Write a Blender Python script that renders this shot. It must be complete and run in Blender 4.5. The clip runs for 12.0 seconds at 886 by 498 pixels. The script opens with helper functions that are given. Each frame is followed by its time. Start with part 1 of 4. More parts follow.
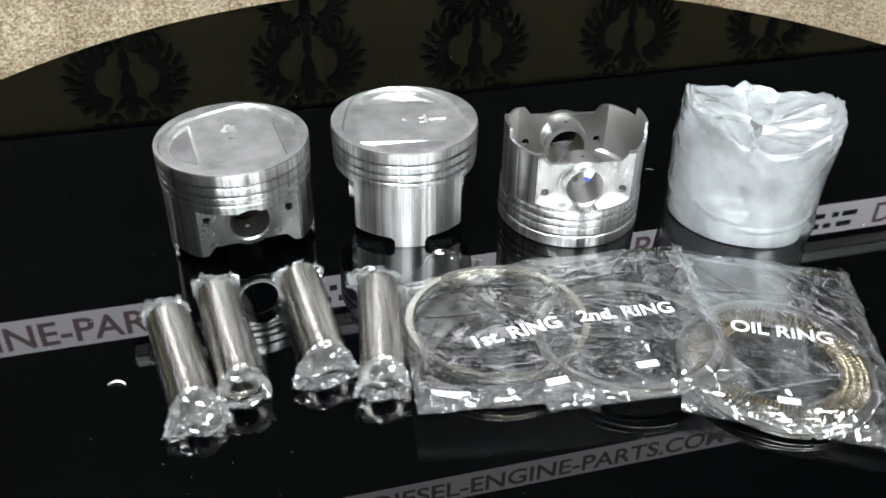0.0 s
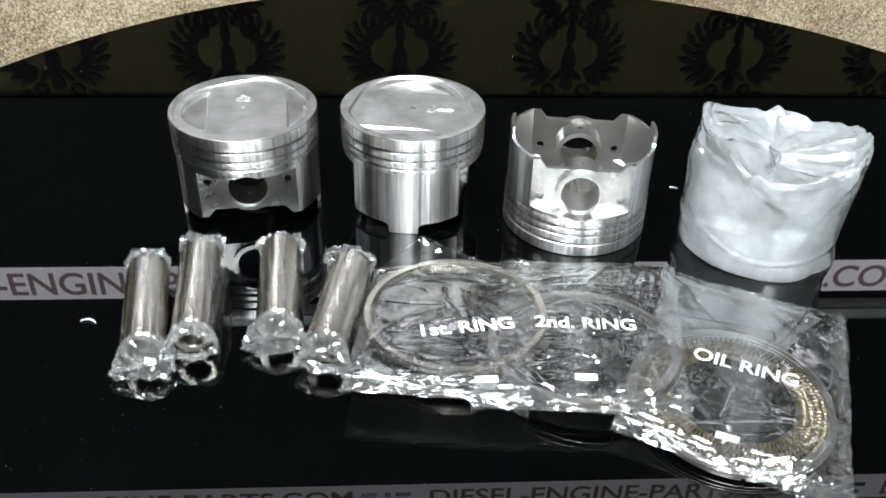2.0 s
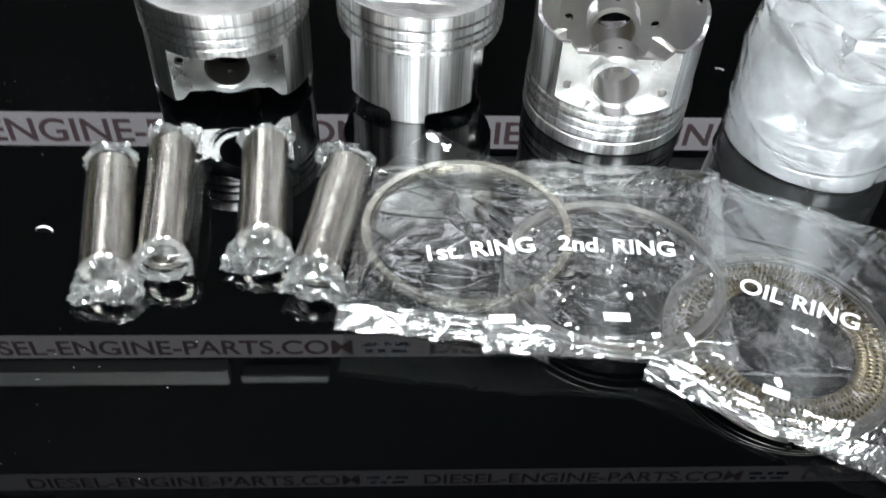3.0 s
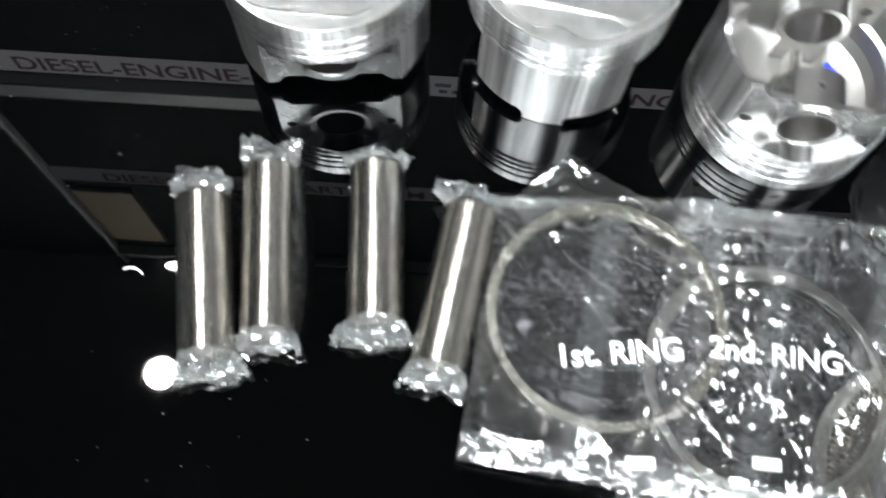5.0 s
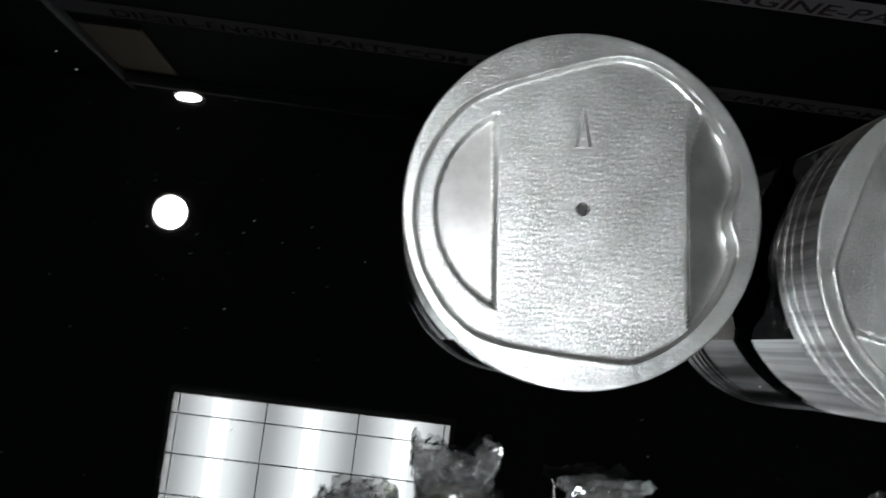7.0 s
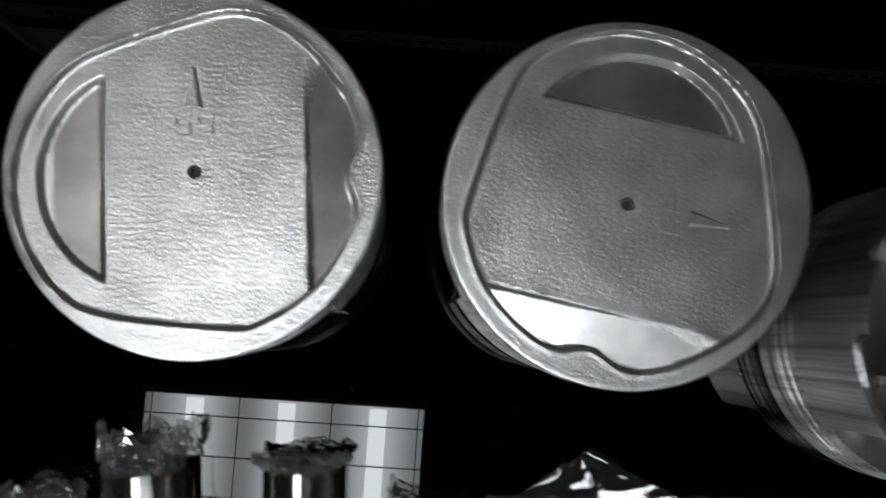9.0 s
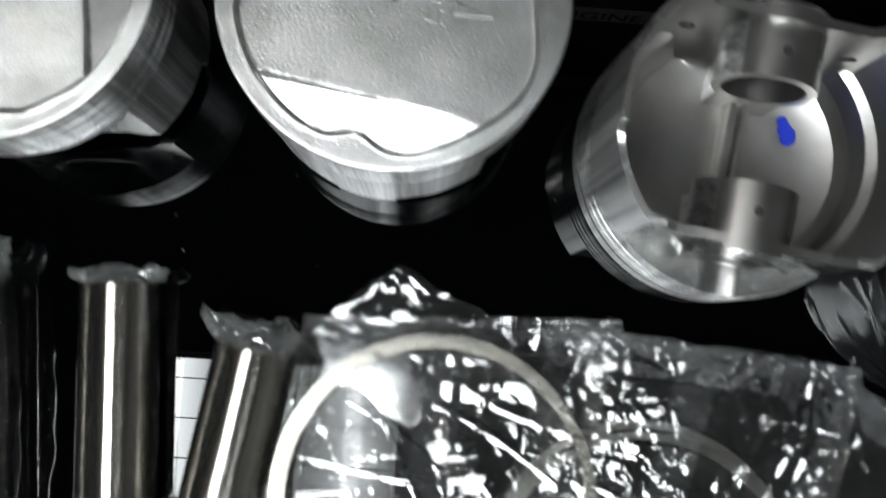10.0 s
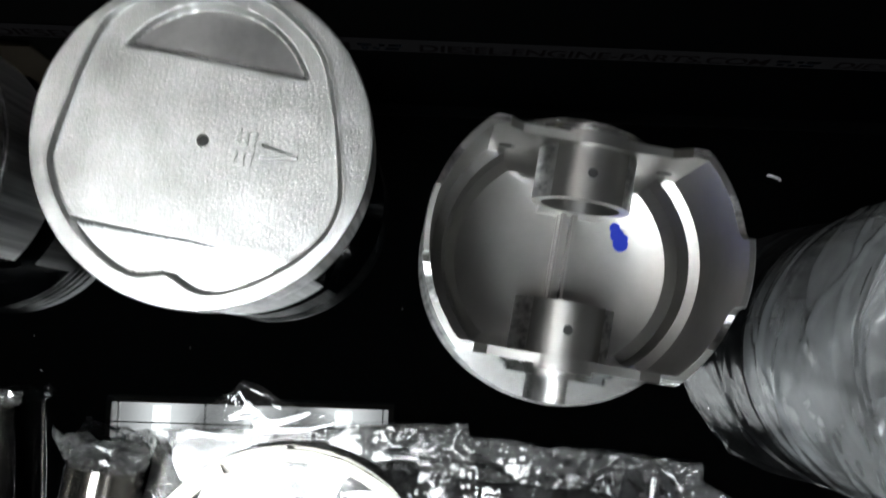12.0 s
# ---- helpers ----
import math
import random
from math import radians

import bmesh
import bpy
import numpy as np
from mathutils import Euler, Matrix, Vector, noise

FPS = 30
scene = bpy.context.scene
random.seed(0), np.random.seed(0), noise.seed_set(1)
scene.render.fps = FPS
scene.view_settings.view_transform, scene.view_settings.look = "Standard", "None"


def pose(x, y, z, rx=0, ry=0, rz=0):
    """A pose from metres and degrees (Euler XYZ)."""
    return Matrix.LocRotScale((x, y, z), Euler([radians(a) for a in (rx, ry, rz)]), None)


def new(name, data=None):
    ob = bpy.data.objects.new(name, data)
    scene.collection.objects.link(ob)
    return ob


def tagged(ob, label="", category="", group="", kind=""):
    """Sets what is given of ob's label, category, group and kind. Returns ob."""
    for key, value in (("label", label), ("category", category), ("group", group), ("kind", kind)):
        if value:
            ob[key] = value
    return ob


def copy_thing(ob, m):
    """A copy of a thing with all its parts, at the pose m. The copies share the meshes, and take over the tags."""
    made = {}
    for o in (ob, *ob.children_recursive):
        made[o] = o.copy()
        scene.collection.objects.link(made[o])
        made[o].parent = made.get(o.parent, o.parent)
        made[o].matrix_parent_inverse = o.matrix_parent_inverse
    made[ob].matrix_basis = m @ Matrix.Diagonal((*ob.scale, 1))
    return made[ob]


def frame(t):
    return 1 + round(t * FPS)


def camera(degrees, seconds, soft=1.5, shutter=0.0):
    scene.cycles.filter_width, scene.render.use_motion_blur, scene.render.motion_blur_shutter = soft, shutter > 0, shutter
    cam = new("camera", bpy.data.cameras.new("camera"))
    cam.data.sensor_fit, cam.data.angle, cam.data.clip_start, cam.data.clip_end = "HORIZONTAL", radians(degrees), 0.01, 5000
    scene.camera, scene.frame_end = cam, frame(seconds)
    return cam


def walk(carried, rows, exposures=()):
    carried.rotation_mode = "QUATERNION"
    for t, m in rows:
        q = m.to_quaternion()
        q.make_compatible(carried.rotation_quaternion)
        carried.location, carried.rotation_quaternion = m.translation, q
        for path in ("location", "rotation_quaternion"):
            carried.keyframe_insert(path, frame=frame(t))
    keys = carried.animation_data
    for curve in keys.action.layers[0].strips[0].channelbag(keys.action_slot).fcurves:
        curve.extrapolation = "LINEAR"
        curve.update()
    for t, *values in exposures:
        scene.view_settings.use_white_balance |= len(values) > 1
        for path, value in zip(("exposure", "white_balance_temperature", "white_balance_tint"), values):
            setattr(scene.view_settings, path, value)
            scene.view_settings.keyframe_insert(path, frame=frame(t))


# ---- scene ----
cam = camera(51.48, 12.0, soft=1.6, shutter=0.4)
# seconds, place, turn
PATH = [
    (0, -0.1049, -0.4754, 0.3181, 54.32, -0.85, -14.68),
    (0.5, -0.0554, -0.4907, 0.3156, 54.50, -1.14, -8.29),
    (1, -0.0202, -0.4986, 0.3157, 54.49, -1.35, -3.78),
    (1.5, -0.0116, -0.4989, 0.3175, 54.22, -1.54, -2.61),
    (2, -0.0127, -0.4967, 0.3154, 54.34, -1.43, -2.81),
    (2.5, -0.0132, -0.4686, 0.3159, 51.38, -1.75, -2.55),
    (2.8, -0.0121, -0.4360, 0.3109, 45.90, -1.63, -2.44),
    (3, -0.0127, -0.4182, 0.3055, 43.17, -2.23, -1.96),
    (3.2, -0.0176, -0.4120, 0.3037, 41.90, -2.88, -1.96),
    (4.8, -0.0342, -0.2517, 0.3500, 20.87, -1.45, 0.96),
    (5, -0.0487, -0.2325, 0.3594, 19.74, -1.49, 3.06),
    (5.5, -0.0876, -0.1549, 0.3802, 14.82, -2.53, 5.58),
    (6, -0.1297, -0.0846, 0.3381, 10.30, -3.04, 6.30),
    (6.5, -0.1558, -0.0493, 0.3021, 6.66, -3.12, 6.75),
    (7, -0.1413, -0.0374, 0.2802, 5.85, -2.93, 7.09),
    (7.2, -0.1302, -0.0313, 0.2763, 5.80, -2.99, 7.13),
    (8.8, -0.0669, -0.0288, 0.2717, 5.11, -2.50, 3.93),
    (9, -0.0492, -0.0332, 0.2743, 5.13, -2.22, 3.95),
    (9.5, -0.0163, -0.0460, 0.2795, 4.38, -1.81, 3.45),
    (10, 0.0089, -0.0773, 0.2812, 4.15, -2.06, 3.73),
    (10.5, 0.0387, -0.1126, 0.2939, 5.43, -1.14, 3.41),
    (11, 0.0444, -0.1052, 0.2726, 5.09, -1.76, 2.97),
    (11.2, 0.0499, -0.0925, 0.2719, 5.13, -1.64, 3.04),
    (11.5, 0.0549, -0.0745, 0.2757, 4.99, -1.71, 2.49),
    (12, 0.0562, -0.0492, 0.2944, 5.76, -1.64, 1.89),
]
EXPOSURES = [(0.0, 0.78), (3.2, 0.80), (5.0, 0.85), (5.5, 0.6), (6.0, 0.1), (6.5, -0.52), (7.0, -0.9), (9.0, -2.32), (9.5, -1.87), (10.5, -0.62), (12.0, -1.2)]
walk(cam, [(t, pose(x, y, z, a, b, c)) for t, x, y, z, a, b, c in PATH], EXPOSURES)

# ---------------------------------------------------------------- light
world = bpy.data.worlds.new("room_dark")
world.use_nodes = True
world.node_tree.nodes["Background"].inputs[0].default_value = (0.02, 0.02, 0.022, 1)
world.node_tree.nodes["Background"].inputs[1].default_value = 0.2
scene.world = world
PANEL_GLOW, TUBE_GLOW, DISC_GLOW = 33.0, 92.0, 260.0

# sizes of the room, from the table top at z = 0
WALL_Y, LEFT_X, RACK_X, RIGHT_X, FRONT_Y, CEIL_Z, FLOOR_Z = 0.48, -1.70, -0.80, 1.9, -2.9, 1.80, -0.75
TABLE_C, TABLE_R = (0.060, -0.090), 0.478
R, H = 0.0435, 0.0641


# ---------------------------------------------------------------- materials
def mat(name, color=(0.5, 0.5, 0.5), rough=0.5, metal=0.0, spec=0.5, ior=1.5):
    m = bpy.data.materials.new(name)
    m.use_nodes = True
    b = m.node_tree.nodes["Principled BSDF"]
    b.inputs["Base Color"].default_value = (*color, 1)
    b.inputs["Roughness"].default_value = rough
    b.inputs["Metallic"].default_value = metal
    b.inputs["Specular IOR Level"].default_value = spec
    b.inputs["IOR"].default_value = ior
    return m


def node(m, kind, **sets):
    n = m.node_tree.nodes.new(kind)
    for k, v in sets.items():
        n.inputs[k.replace("_", " ")].default_value = v
    return n


def bsdf(m):
    return m.node_tree.nodes["Principled BSDF"]


def link(m, a, b):
    m.node_tree.links.new(a, b)


def ramp(m, fac, stops):
    r = m.node_tree.nodes.new("ShaderNodeValToRGB")
    el = r.color_ramp.elements
    while len(el) < len(stops):
        el.new(0.5)
    for e, (p, c) in zip(el, stops):
        e.position, e.color = p, (c if len(c) == 4 else (*c, 1))
    link(m, fac, r.inputs[0])
    return r.outputs[0]


def coords(m, space="Object", scale=(1, 1, 1)):
    tc = m.node_tree.nodes.new("ShaderNodeTexCoord")
    mp = m.node_tree.nodes.new("ShaderNodeMapping")
    mp.inputs["Scale"].default_value = scale
    link(m, tc.outputs[space], mp.inputs[0])
    return mp.outputs[0]


def noisy(m, vec, scale, detail=4.0, rough=0.55):
    n = node(m, "ShaderNodeTexNoise", Scale=scale, Detail=detail, Roughness=rough)
    link(m, vec, n.inputs["Vector"])
    return n.outputs["Fac"]


def add_bump(m, height, strength, distance, before=None):
    b = node(m, "ShaderNodeBump", Strength=strength, Distance=distance)
    link(m, height, b.inputs["Height"])
    if before is not None:
        link(m, before, b.inputs["Normal"])
    return b.outputs["Normal"]


def maths(m, op, a, b):
    n = m.node_tree.nodes.new("ShaderNodeMath")
    n.operation = op
    n.inputs[2].default_value = 0.05
    for i, v in enumerate((a, b)):
        if isinstance(v, (int, float)):
            n.inputs[i].default_value = v
        else:
            link(m, v, n.inputs[i])
    return n.outputs[0]


def rough_between(m, fac, lo, hi):
    n = node(m, "ShaderNodeMapRange")
    n.inputs["To Min"].default_value, n.inputs["To Max"].default_value = lo, hi
    link(m, fac, n.inputs["Value"])
    link(m, n.outputs[0], bsdf(m).inputs["Roughness"])


def aluminium(name, color, lo, hi, stretch, scale, bump, cloud=0.12, brushed=0.0, axis="Z"):
    """Machined or cast aluminium: fine grain by stretched noise, soft cloudy stains, and painted sheen streaks if
    brushed round Z.
    """
    m = mat(name, color, 0.3, 1.0)
    fine = noisy(m, coords(m, "Object", stretch), scale, 3.0, 0.6)
    big = noisy(m, coords(m), 55.0, 4.0, 0.6)
    rough_between(m, maths(m, "ADD", maths(m, "MULTIPLY", fine, 0.6), maths(m, "MULTIPLY", big, 0.4)), lo, hi)
    dark = tuple(c * (1 - cloud * 2) for c in color)
    link(m, ramp(m, big, [(0.3, dark), (0.65, color)]), bsdf(m).inputs["Base Color"])
    link(m, add_bump(m, fine, bump, 0.0004), bsdf(m).inputs["Normal"])
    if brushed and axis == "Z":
        # upright light and dark streaks: reflected sheen painted into the base colour
        sheen_streaks = noisy(m, coords(m, "Object", (1, 1, 0.015)), 330.0, 3.0, 0.7)
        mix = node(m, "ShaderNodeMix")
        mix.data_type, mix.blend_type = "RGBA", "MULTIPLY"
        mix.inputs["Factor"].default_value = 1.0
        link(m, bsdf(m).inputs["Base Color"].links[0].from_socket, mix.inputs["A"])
        link(m, ramp(m, sheen_streaks, [(0.36, (0.45, 0.45, 0.46)), (0.58, (1, 1, 1))]), mix.inputs["B"])
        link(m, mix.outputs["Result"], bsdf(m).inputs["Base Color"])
    if brushed:
        t = m.node_tree.nodes.new("ShaderNodeTangent")
        t.direction_type, t.axis = "RADIAL", axis
        link(m, t.outputs[0], bsdf(m).inputs["Tangent"])
        bsdf(m).inputs["Anisotropic"].default_value = brushed
        bsdf(m).inputs["Anisotropic Rotation"].default_value = 0.25
    return m


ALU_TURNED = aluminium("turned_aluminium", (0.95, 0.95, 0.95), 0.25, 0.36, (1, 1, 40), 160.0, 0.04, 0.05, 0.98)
ALU_CROWN = aluminium("milled_aluminium_crown", (0.93, 0.93, 0.92), 0.14, 0.27, (1.6, 9, 1), 130.0, 0.29, 0.17)
ALU_CAST = aluminium("cast_aluminium", (0.47, 0.46, 0.445), 0.25, 0.40, (1, 1, 1), 300.0, 0.14, 0.08)
ALU_MILLED = aluminium("milled_aluminium_flat", (0.80, 0.80, 0.79), 0.20, 0.32, (1, 1, 1), 200.0, 0.04, 0.06)
grain = noisy(ALU_CROWN, coords(ALU_CROWN), 1500.0, 2.0, 0.6)
for n in [n for n in ALU_CROWN.node_tree.nodes if n.type == "BUMP"]:
    link(ALU_CROWN, add_bump(ALU_CROWN, grain, 0.5, 0.0003), n.inputs["Normal"])
# dried tide marks of cutting fluid
tide = noisy(ALU_CROWN, coords(ALU_CROWN), 26.0, 5.0, 0.62)
wet = ramp(ALU_CROWN, tide, [(0.30, (0.84, 0.84, 0.83)), (0.48, (0.92, 0.92, 0.91)), (0.50, (1, 1, 1)), (0.53, (0.95, 0.95, 0.94)), (0.70, (1, 1, 1))])
stain = node(ALU_CROWN, "ShaderNodeMix")
stain.data_type, stain.blend_type = "RGBA", "MULTIPLY"
stain.inputs["Factor"].default_value = 1.0
link(ALU_CROWN, bsdf(ALU_CROWN).inputs["Base Color"].links[0].from_socket, stain.inputs["A"])
link(ALU_CROWN, wet, stain.inputs["B"])
link(ALU_CROWN, stain.outputs["Result"], bsdf(ALU_CROWN).inputs["Base Color"])
dull = ramp(ALU_CROWN, tide, [(0.40, (0.0, 0.0, 0.0)), (0.49, (0.025, 0.025, 0.025)), (0.51, (0.025, 0.025, 0.025)), (0.60, (0.0, 0.0, 0.0))])
link(ALU_CROWN, maths(ALU_CROWN, "ADD", bsdf(ALU_CROWN).inputs["Roughness"].links[0].from_socket, dull), bsdf(ALU_CROWN).inputs["Roughness"])
matte = node(ALU_CROWN, "ShaderNodeBsdfGlossy", Roughness=0.55)
two = node(ALU_CROWN, "ShaderNodeMixShader", Fac=0.29)
link(ALU_CROWN, bsdf(ALU_CROWN).inputs["Base Color"].links[0].from_socket, matte.inputs["Color"])
link(ALU_CROWN, bsdf(ALU_CROWN).outputs[0], two.inputs[1])
link(ALU_CROWN, matte.outputs[0], two.inputs[2])
link(ALU_CROWN, two.outputs[0], ALU_CROWN.node_tree.nodes["Material Output"].inputs["Surface"])
ALU_POCKET = aluminium("end_milled_pocket", (0.90, 0.90, 0.89), 0.24, 0.36, (1, 1, 1), 240.0, 0.06, 0.2)
STEEL_PIN = aluminium("ground_steel", (0.62, 0.59, 0.55), 0.20, 0.27, (6, 0.6, 6), 60.0, 0.0, 0.05, 0.96, "Y")
STEEL_RING = aluminium("ring_steel", (0.50, 0.49, 0.46), 0.22, 0.36, (1, 1, 1), 400.0, 0.05, 0.08)
CREAM_RING = aluminium("pale_coated_ring", (0.52, 0.50, 0.45), 0.20, 0.32, (1, 1, 1), 400.0, 0.05, 0.08)
BRASS = aluminium("brassy_spring_steel", (0.31, 0.26, 0.175), 0.25, 0.40, (1, 1, 1), 700.0, 0.05, 0.15)
bsdf(CREAM_RING).inputs["Metallic"].default_value = 0.9
HOLE_SHADE = mat("hole_shade_dark", (0.02, 0.02, 0.02), 0.6)
BLUE = mat("blue_marker_paint", (0.01, 0.04, 0.62), 0.4)
PRINT_WHITE = mat("white_ink", (0.85, 0.85, 0.85), 0.5)


def glass_black():
    m = mat("black_table_glass", (0.0003, 0.0004, 0.0005), 0.02, 0.0, 0.5, 1.48)
    v = coords(m)
    smear = noisy(m, v, 9.0, 6.0, 0.65)
    fine = noisy(m, v, 260.0, 2.0, 0.5)
    rough_between(m, maths(m, "MULTIPLY", smear, fine), 0.0, 0.05)
    return m


def film(name, gloss, haze, tint, wrinkle, size, rough=0.06):
    """Thin clear plastic: mostly see-through, glossy by angle, with a little white haze."""
    m = bpy.data.materials.new(name)
    m.use_nodes = True
    nt = m.node_tree
    nt.nodes.remove(nt.nodes["Principled BSDF"])
    out = nt.nodes["Material Output"]
    clear = node(m, "ShaderNodeBsdfTransparent", Color=(*tint, 1))
    shine = node(m, "ShaderNodeBsdfGlossy", Color=(1, 1, 1, 1), Roughness=rough)
    white = node(m, "ShaderNodeBsdfTranslucent", Color=(0.86, 0.885, 0.91, 1))
    diff = node(m, "ShaderNodeBsdfDiffuse", Color=(0.86, 0.885, 0.91, 1))
    fres = node(m, "ShaderNodeLayerWeight", Blend=0.5)
    n1 = noisy(m, coords(m), size, 5.0, 0.6)
    nrm = add_bump(m, n1, wrinkle, 0.002)
    for n in (shine, diff, fres):
        link(m, nrm, n.inputs["Normal"])
    both = node(m, "ShaderNodeMixShader", Fac=0.5)
    link(m, white.outputs[0], both.inputs[1])
    link(m, diff.outputs[0], both.inputs[2])
    body = node(m, "ShaderNodeMixShader")
    patch = node(m, "ShaderNodeMapRange")
    patch.inputs["To Min"].default_value, patch.inputs["To Max"].default_value = haze * 0.5, haze * 1.5
    link(m, n1, patch.inputs["Value"])
    link(m, patch.outputs[0], body.inputs["Fac"])
    link(m, clear.outputs[0], body.inputs[1])
    link(m, both.outputs[0], body.inputs[2])
    last = node(m, "ShaderNodeMixShader")
    link(m, maths(m, "MULTIPLY", maths(m, "MULTIPLY_ADD", maths(m, "POWER", fres.outputs["Facing"], 5.0), 0.9), gloss), last.inputs["Fac"])
    link(m, body.outputs[0], last.inputs[1])
    link(m, shine.outputs[0], last.inputs[2])
    link(m, last.outputs[0], out.inputs["Surface"])
    return m


FILM = film("clear_bag_film", 3.0, 0.016, (0.97, 0.97, 0.97), 0.006, 60.0, 0.10)
SEAM = film("bag_seam_film", 1.6, 0.05, (0.95, 0.95, 0.95), 0.006, 60.0, 0.12)
WRAP = film("pin_wrap_film", 0.8, 0.010, (0.98, 0.98, 0.97), 0.006, 120.0)
FRILL = film("crumpled_film_end", 3.6, 0.12, (0.93, 0.93, 0.92), 0.01, 120.0, 0.08)
HEM = film("sealed_hem_film", 1.7, 0.045, (0.95, 0.95, 0.95), 0.008, 120.0, 0.11)
CLOUDY = film("cloudy_polythene", 1.7, 0.41, (0.96, 0.98, 1.0), 0.02, 60.0, 0.18)


def glow(name, color, strength):
    m = bpy.data.materials.new(name)
    m.use_nodes = True
    nt = m.node_tree
    nt.nodes.remove(nt.nodes["Principled BSDF"])
    e = node(m, "ShaderNodeEmission", Color=(*color, 1), Strength=strength)
    link(m, e.outputs[0], nt.nodes["Material Output"].inputs["Surface"])
    return m


GLASS_BLACK = glass_black()
GLOW_PANEL = glow("panel_diffuser_glow", (0.935, 1.0, 1.02), PANEL_GLOW)
# the white reflector is brighter beside each tube
across = GLOW_PANEL.node_tree.nodes.new("ShaderNodeSeparateXYZ")
link(GLOW_PANEL, coords(GLOW_PANEL, "Object"), across.inputs[0])
swell = maths(GLOW_PANEL, "COSINE", maths(GLOW_PANEL, "MULTIPLY", across.outputs["X"], 2 * math.pi / 0.2), 0.0)
emit = [n for n in GLOW_PANEL.node_tree.nodes if n.type == "EMISSION"][0]
link(GLOW_PANEL, maths(GLOW_PANEL, "ADD", maths(GLOW_PANEL, "MULTIPLY", swell, PANEL_GLOW * 0.5), PANEL_GLOW * 1.05), emit.inputs["Strength"])
GLOW_TUBE = glow("tube_glow", (0.935, 1.0, 1.02), TUBE_GLOW)
GLOW_DISC = glow("downlight_glow", (1.0, 0.98, 0.95), DISC_GLOW)
SIGN_BLUE = mat("sign_dashes_navy", (0.02, 0.05, 0.10), 0.5)
DARK_PANEL = mat("dark_rack_panel", (0.013, 0.0135, 0.0125), 0.9, 0.0, 0.1)
GREY_EDGE = mat("grey_shelf_edge", (0.35, 0.36, 0.36), 0.5)
TAN_CARD = mat("tan_card", (0.22, 0.18, 0.12), 0.7)
LOUVRE = mat("white_louvre", (0.7, 0.7, 0.7), 0.4)


def plaster(name, color, scale):
    m = mat(name, color, 0.85)
    n = noisy(m, coords(m), scale, 6.0, 0.6)
    link(m, ramp(m, n, [(0.3, tuple(c * 0.82 for c in color)), (0.7, color)]), bsdf(m).inputs["Base Color"])
    link(m, add_bump(m, n, 0.2, 0.002), bsdf(m).inputs["Normal"])
    return m


def speckled():
    """Brown fleck covering of the wall behind the table."""
    m = mat("brown_fleck_covering", (0.30, 0.24, 0.16), 0.95)
    v = coords(m)
    a = noisy(m, v, 420.0, 3.0, 0.7)
    b = noisy(m, v, 14.0, 4.0, 0.6)
    f = maths(m, "ADD", maths(m, "MULTIPLY", a, 0.8), maths(m, "MULTIPLY", b, 0.2))
    link(m, ramp(m, f, [(0.36, (0.12, 0.085, 0.048)), (0.5, (0.34, 0.265, 0.175)), (0.64, (0.64, 0.55, 0.41))]), bsdf(m).inputs["Base Color"])
    link(m, add_bump(m, a, 0.6, 0.003), bsdf(m).inputs["Normal"])
    return m


CEIL_PAINT = plaster("ceiling_paint", (0.22, 0.215, 0.21), 20.0)
WALL_PAINT = plaster("wall_paint", (0.14, 0.135, 0.125), 14.0)
FLECK = speckled()
MOTIF = mat("dark_damask_print", (0.007, 0.007, 0.0045), 0.8, 0.0, 0.1)
PAPER = plaster("dark_brown_wallpaper", (0.060, 0.053, 0.024), 300.0)
bsdf(PAPER).inputs["Specular IOR Level"].default_value = 0.1
FLOOR_MAT = plaster("brown_floor", (0.16, 0.12, 0.08), 60.0)


# ---------------------------------------------------------------- mesh helpers
def link_bm(name, bm, material, smooth=None):
    me = bpy.data.meshes.new(name)
    bm.to_mesh(me)
    bm.free()
    me.materials.append(material)
    if smooth is not None:
        shade(me, smooth)
    return new(name, me)


def shade(me, angle):
    """Smooth shading with edges sharper than the angle kept."""
    me.polygons.foreach_set("use_smooth", [True] * len(me.polygons))
    bm = bmesh.new()
    bm.from_mesh(me)
    for e in bm.edges:
        if len(e.link_faces) == 2 and e.calc_face_angle(0.0) > radians(angle):
            e.smooth = False
    bm.to_mesh(me)
    bm.free()


def part(name, bm, material, parent, label="", smooth=None):
    ob = link_bm(name, bm, material, smooth)
    ob.parent = parent
    if label:
        tagged(ob, label)
    return ob


def thing(name, m=None):
    e = new(name)
    e.empty_display_size = 0.01
    if m is not None:
        e.matrix_world = m
    return e


def box(bm, x0, x1, y0, y1, z0, z1, m=None, bevel=0.0):
    c = bmesh.ops.create_cube(bm, size=1.0)["verts"]
    for v in c:
        v.co = Vector(((x0 + x1) / 2 + v.co.x * (x1 - x0), (y0 + y1) / 2 + v.co.y * (y1 - y0), (z0 + z1) / 2 + v.co.z * (z1 - z0)))
    if bevel:
        es = list({e for v in c for e in v.link_edges})
        r = bmesh.ops.bevel(bm, geom=es, offset=bevel, segments=2, affect="EDGES")
        c = list({v for f in r["faces"] for v in f.verts} | {v for v in c if v.is_valid})
    if m is not None:
        bmesh.ops.transform(bm, matrix=m, verts=c)
    return c


def cyl(bm, r, z0, z1, m=None, n=64, r2=None):
    c = bmesh.ops.create_cone(bm, cap_ends=True, segments=n, radius1=r, radius2=r if r2 is None else r2, depth=z1 - z0)["verts"]
    bmesh.ops.translate(bm, verts=c, vec=(0, 0, (z0 + z1) / 2))
    if m is not None:
        bmesh.ops.transform(bm, matrix=m, verts=c)
    return c


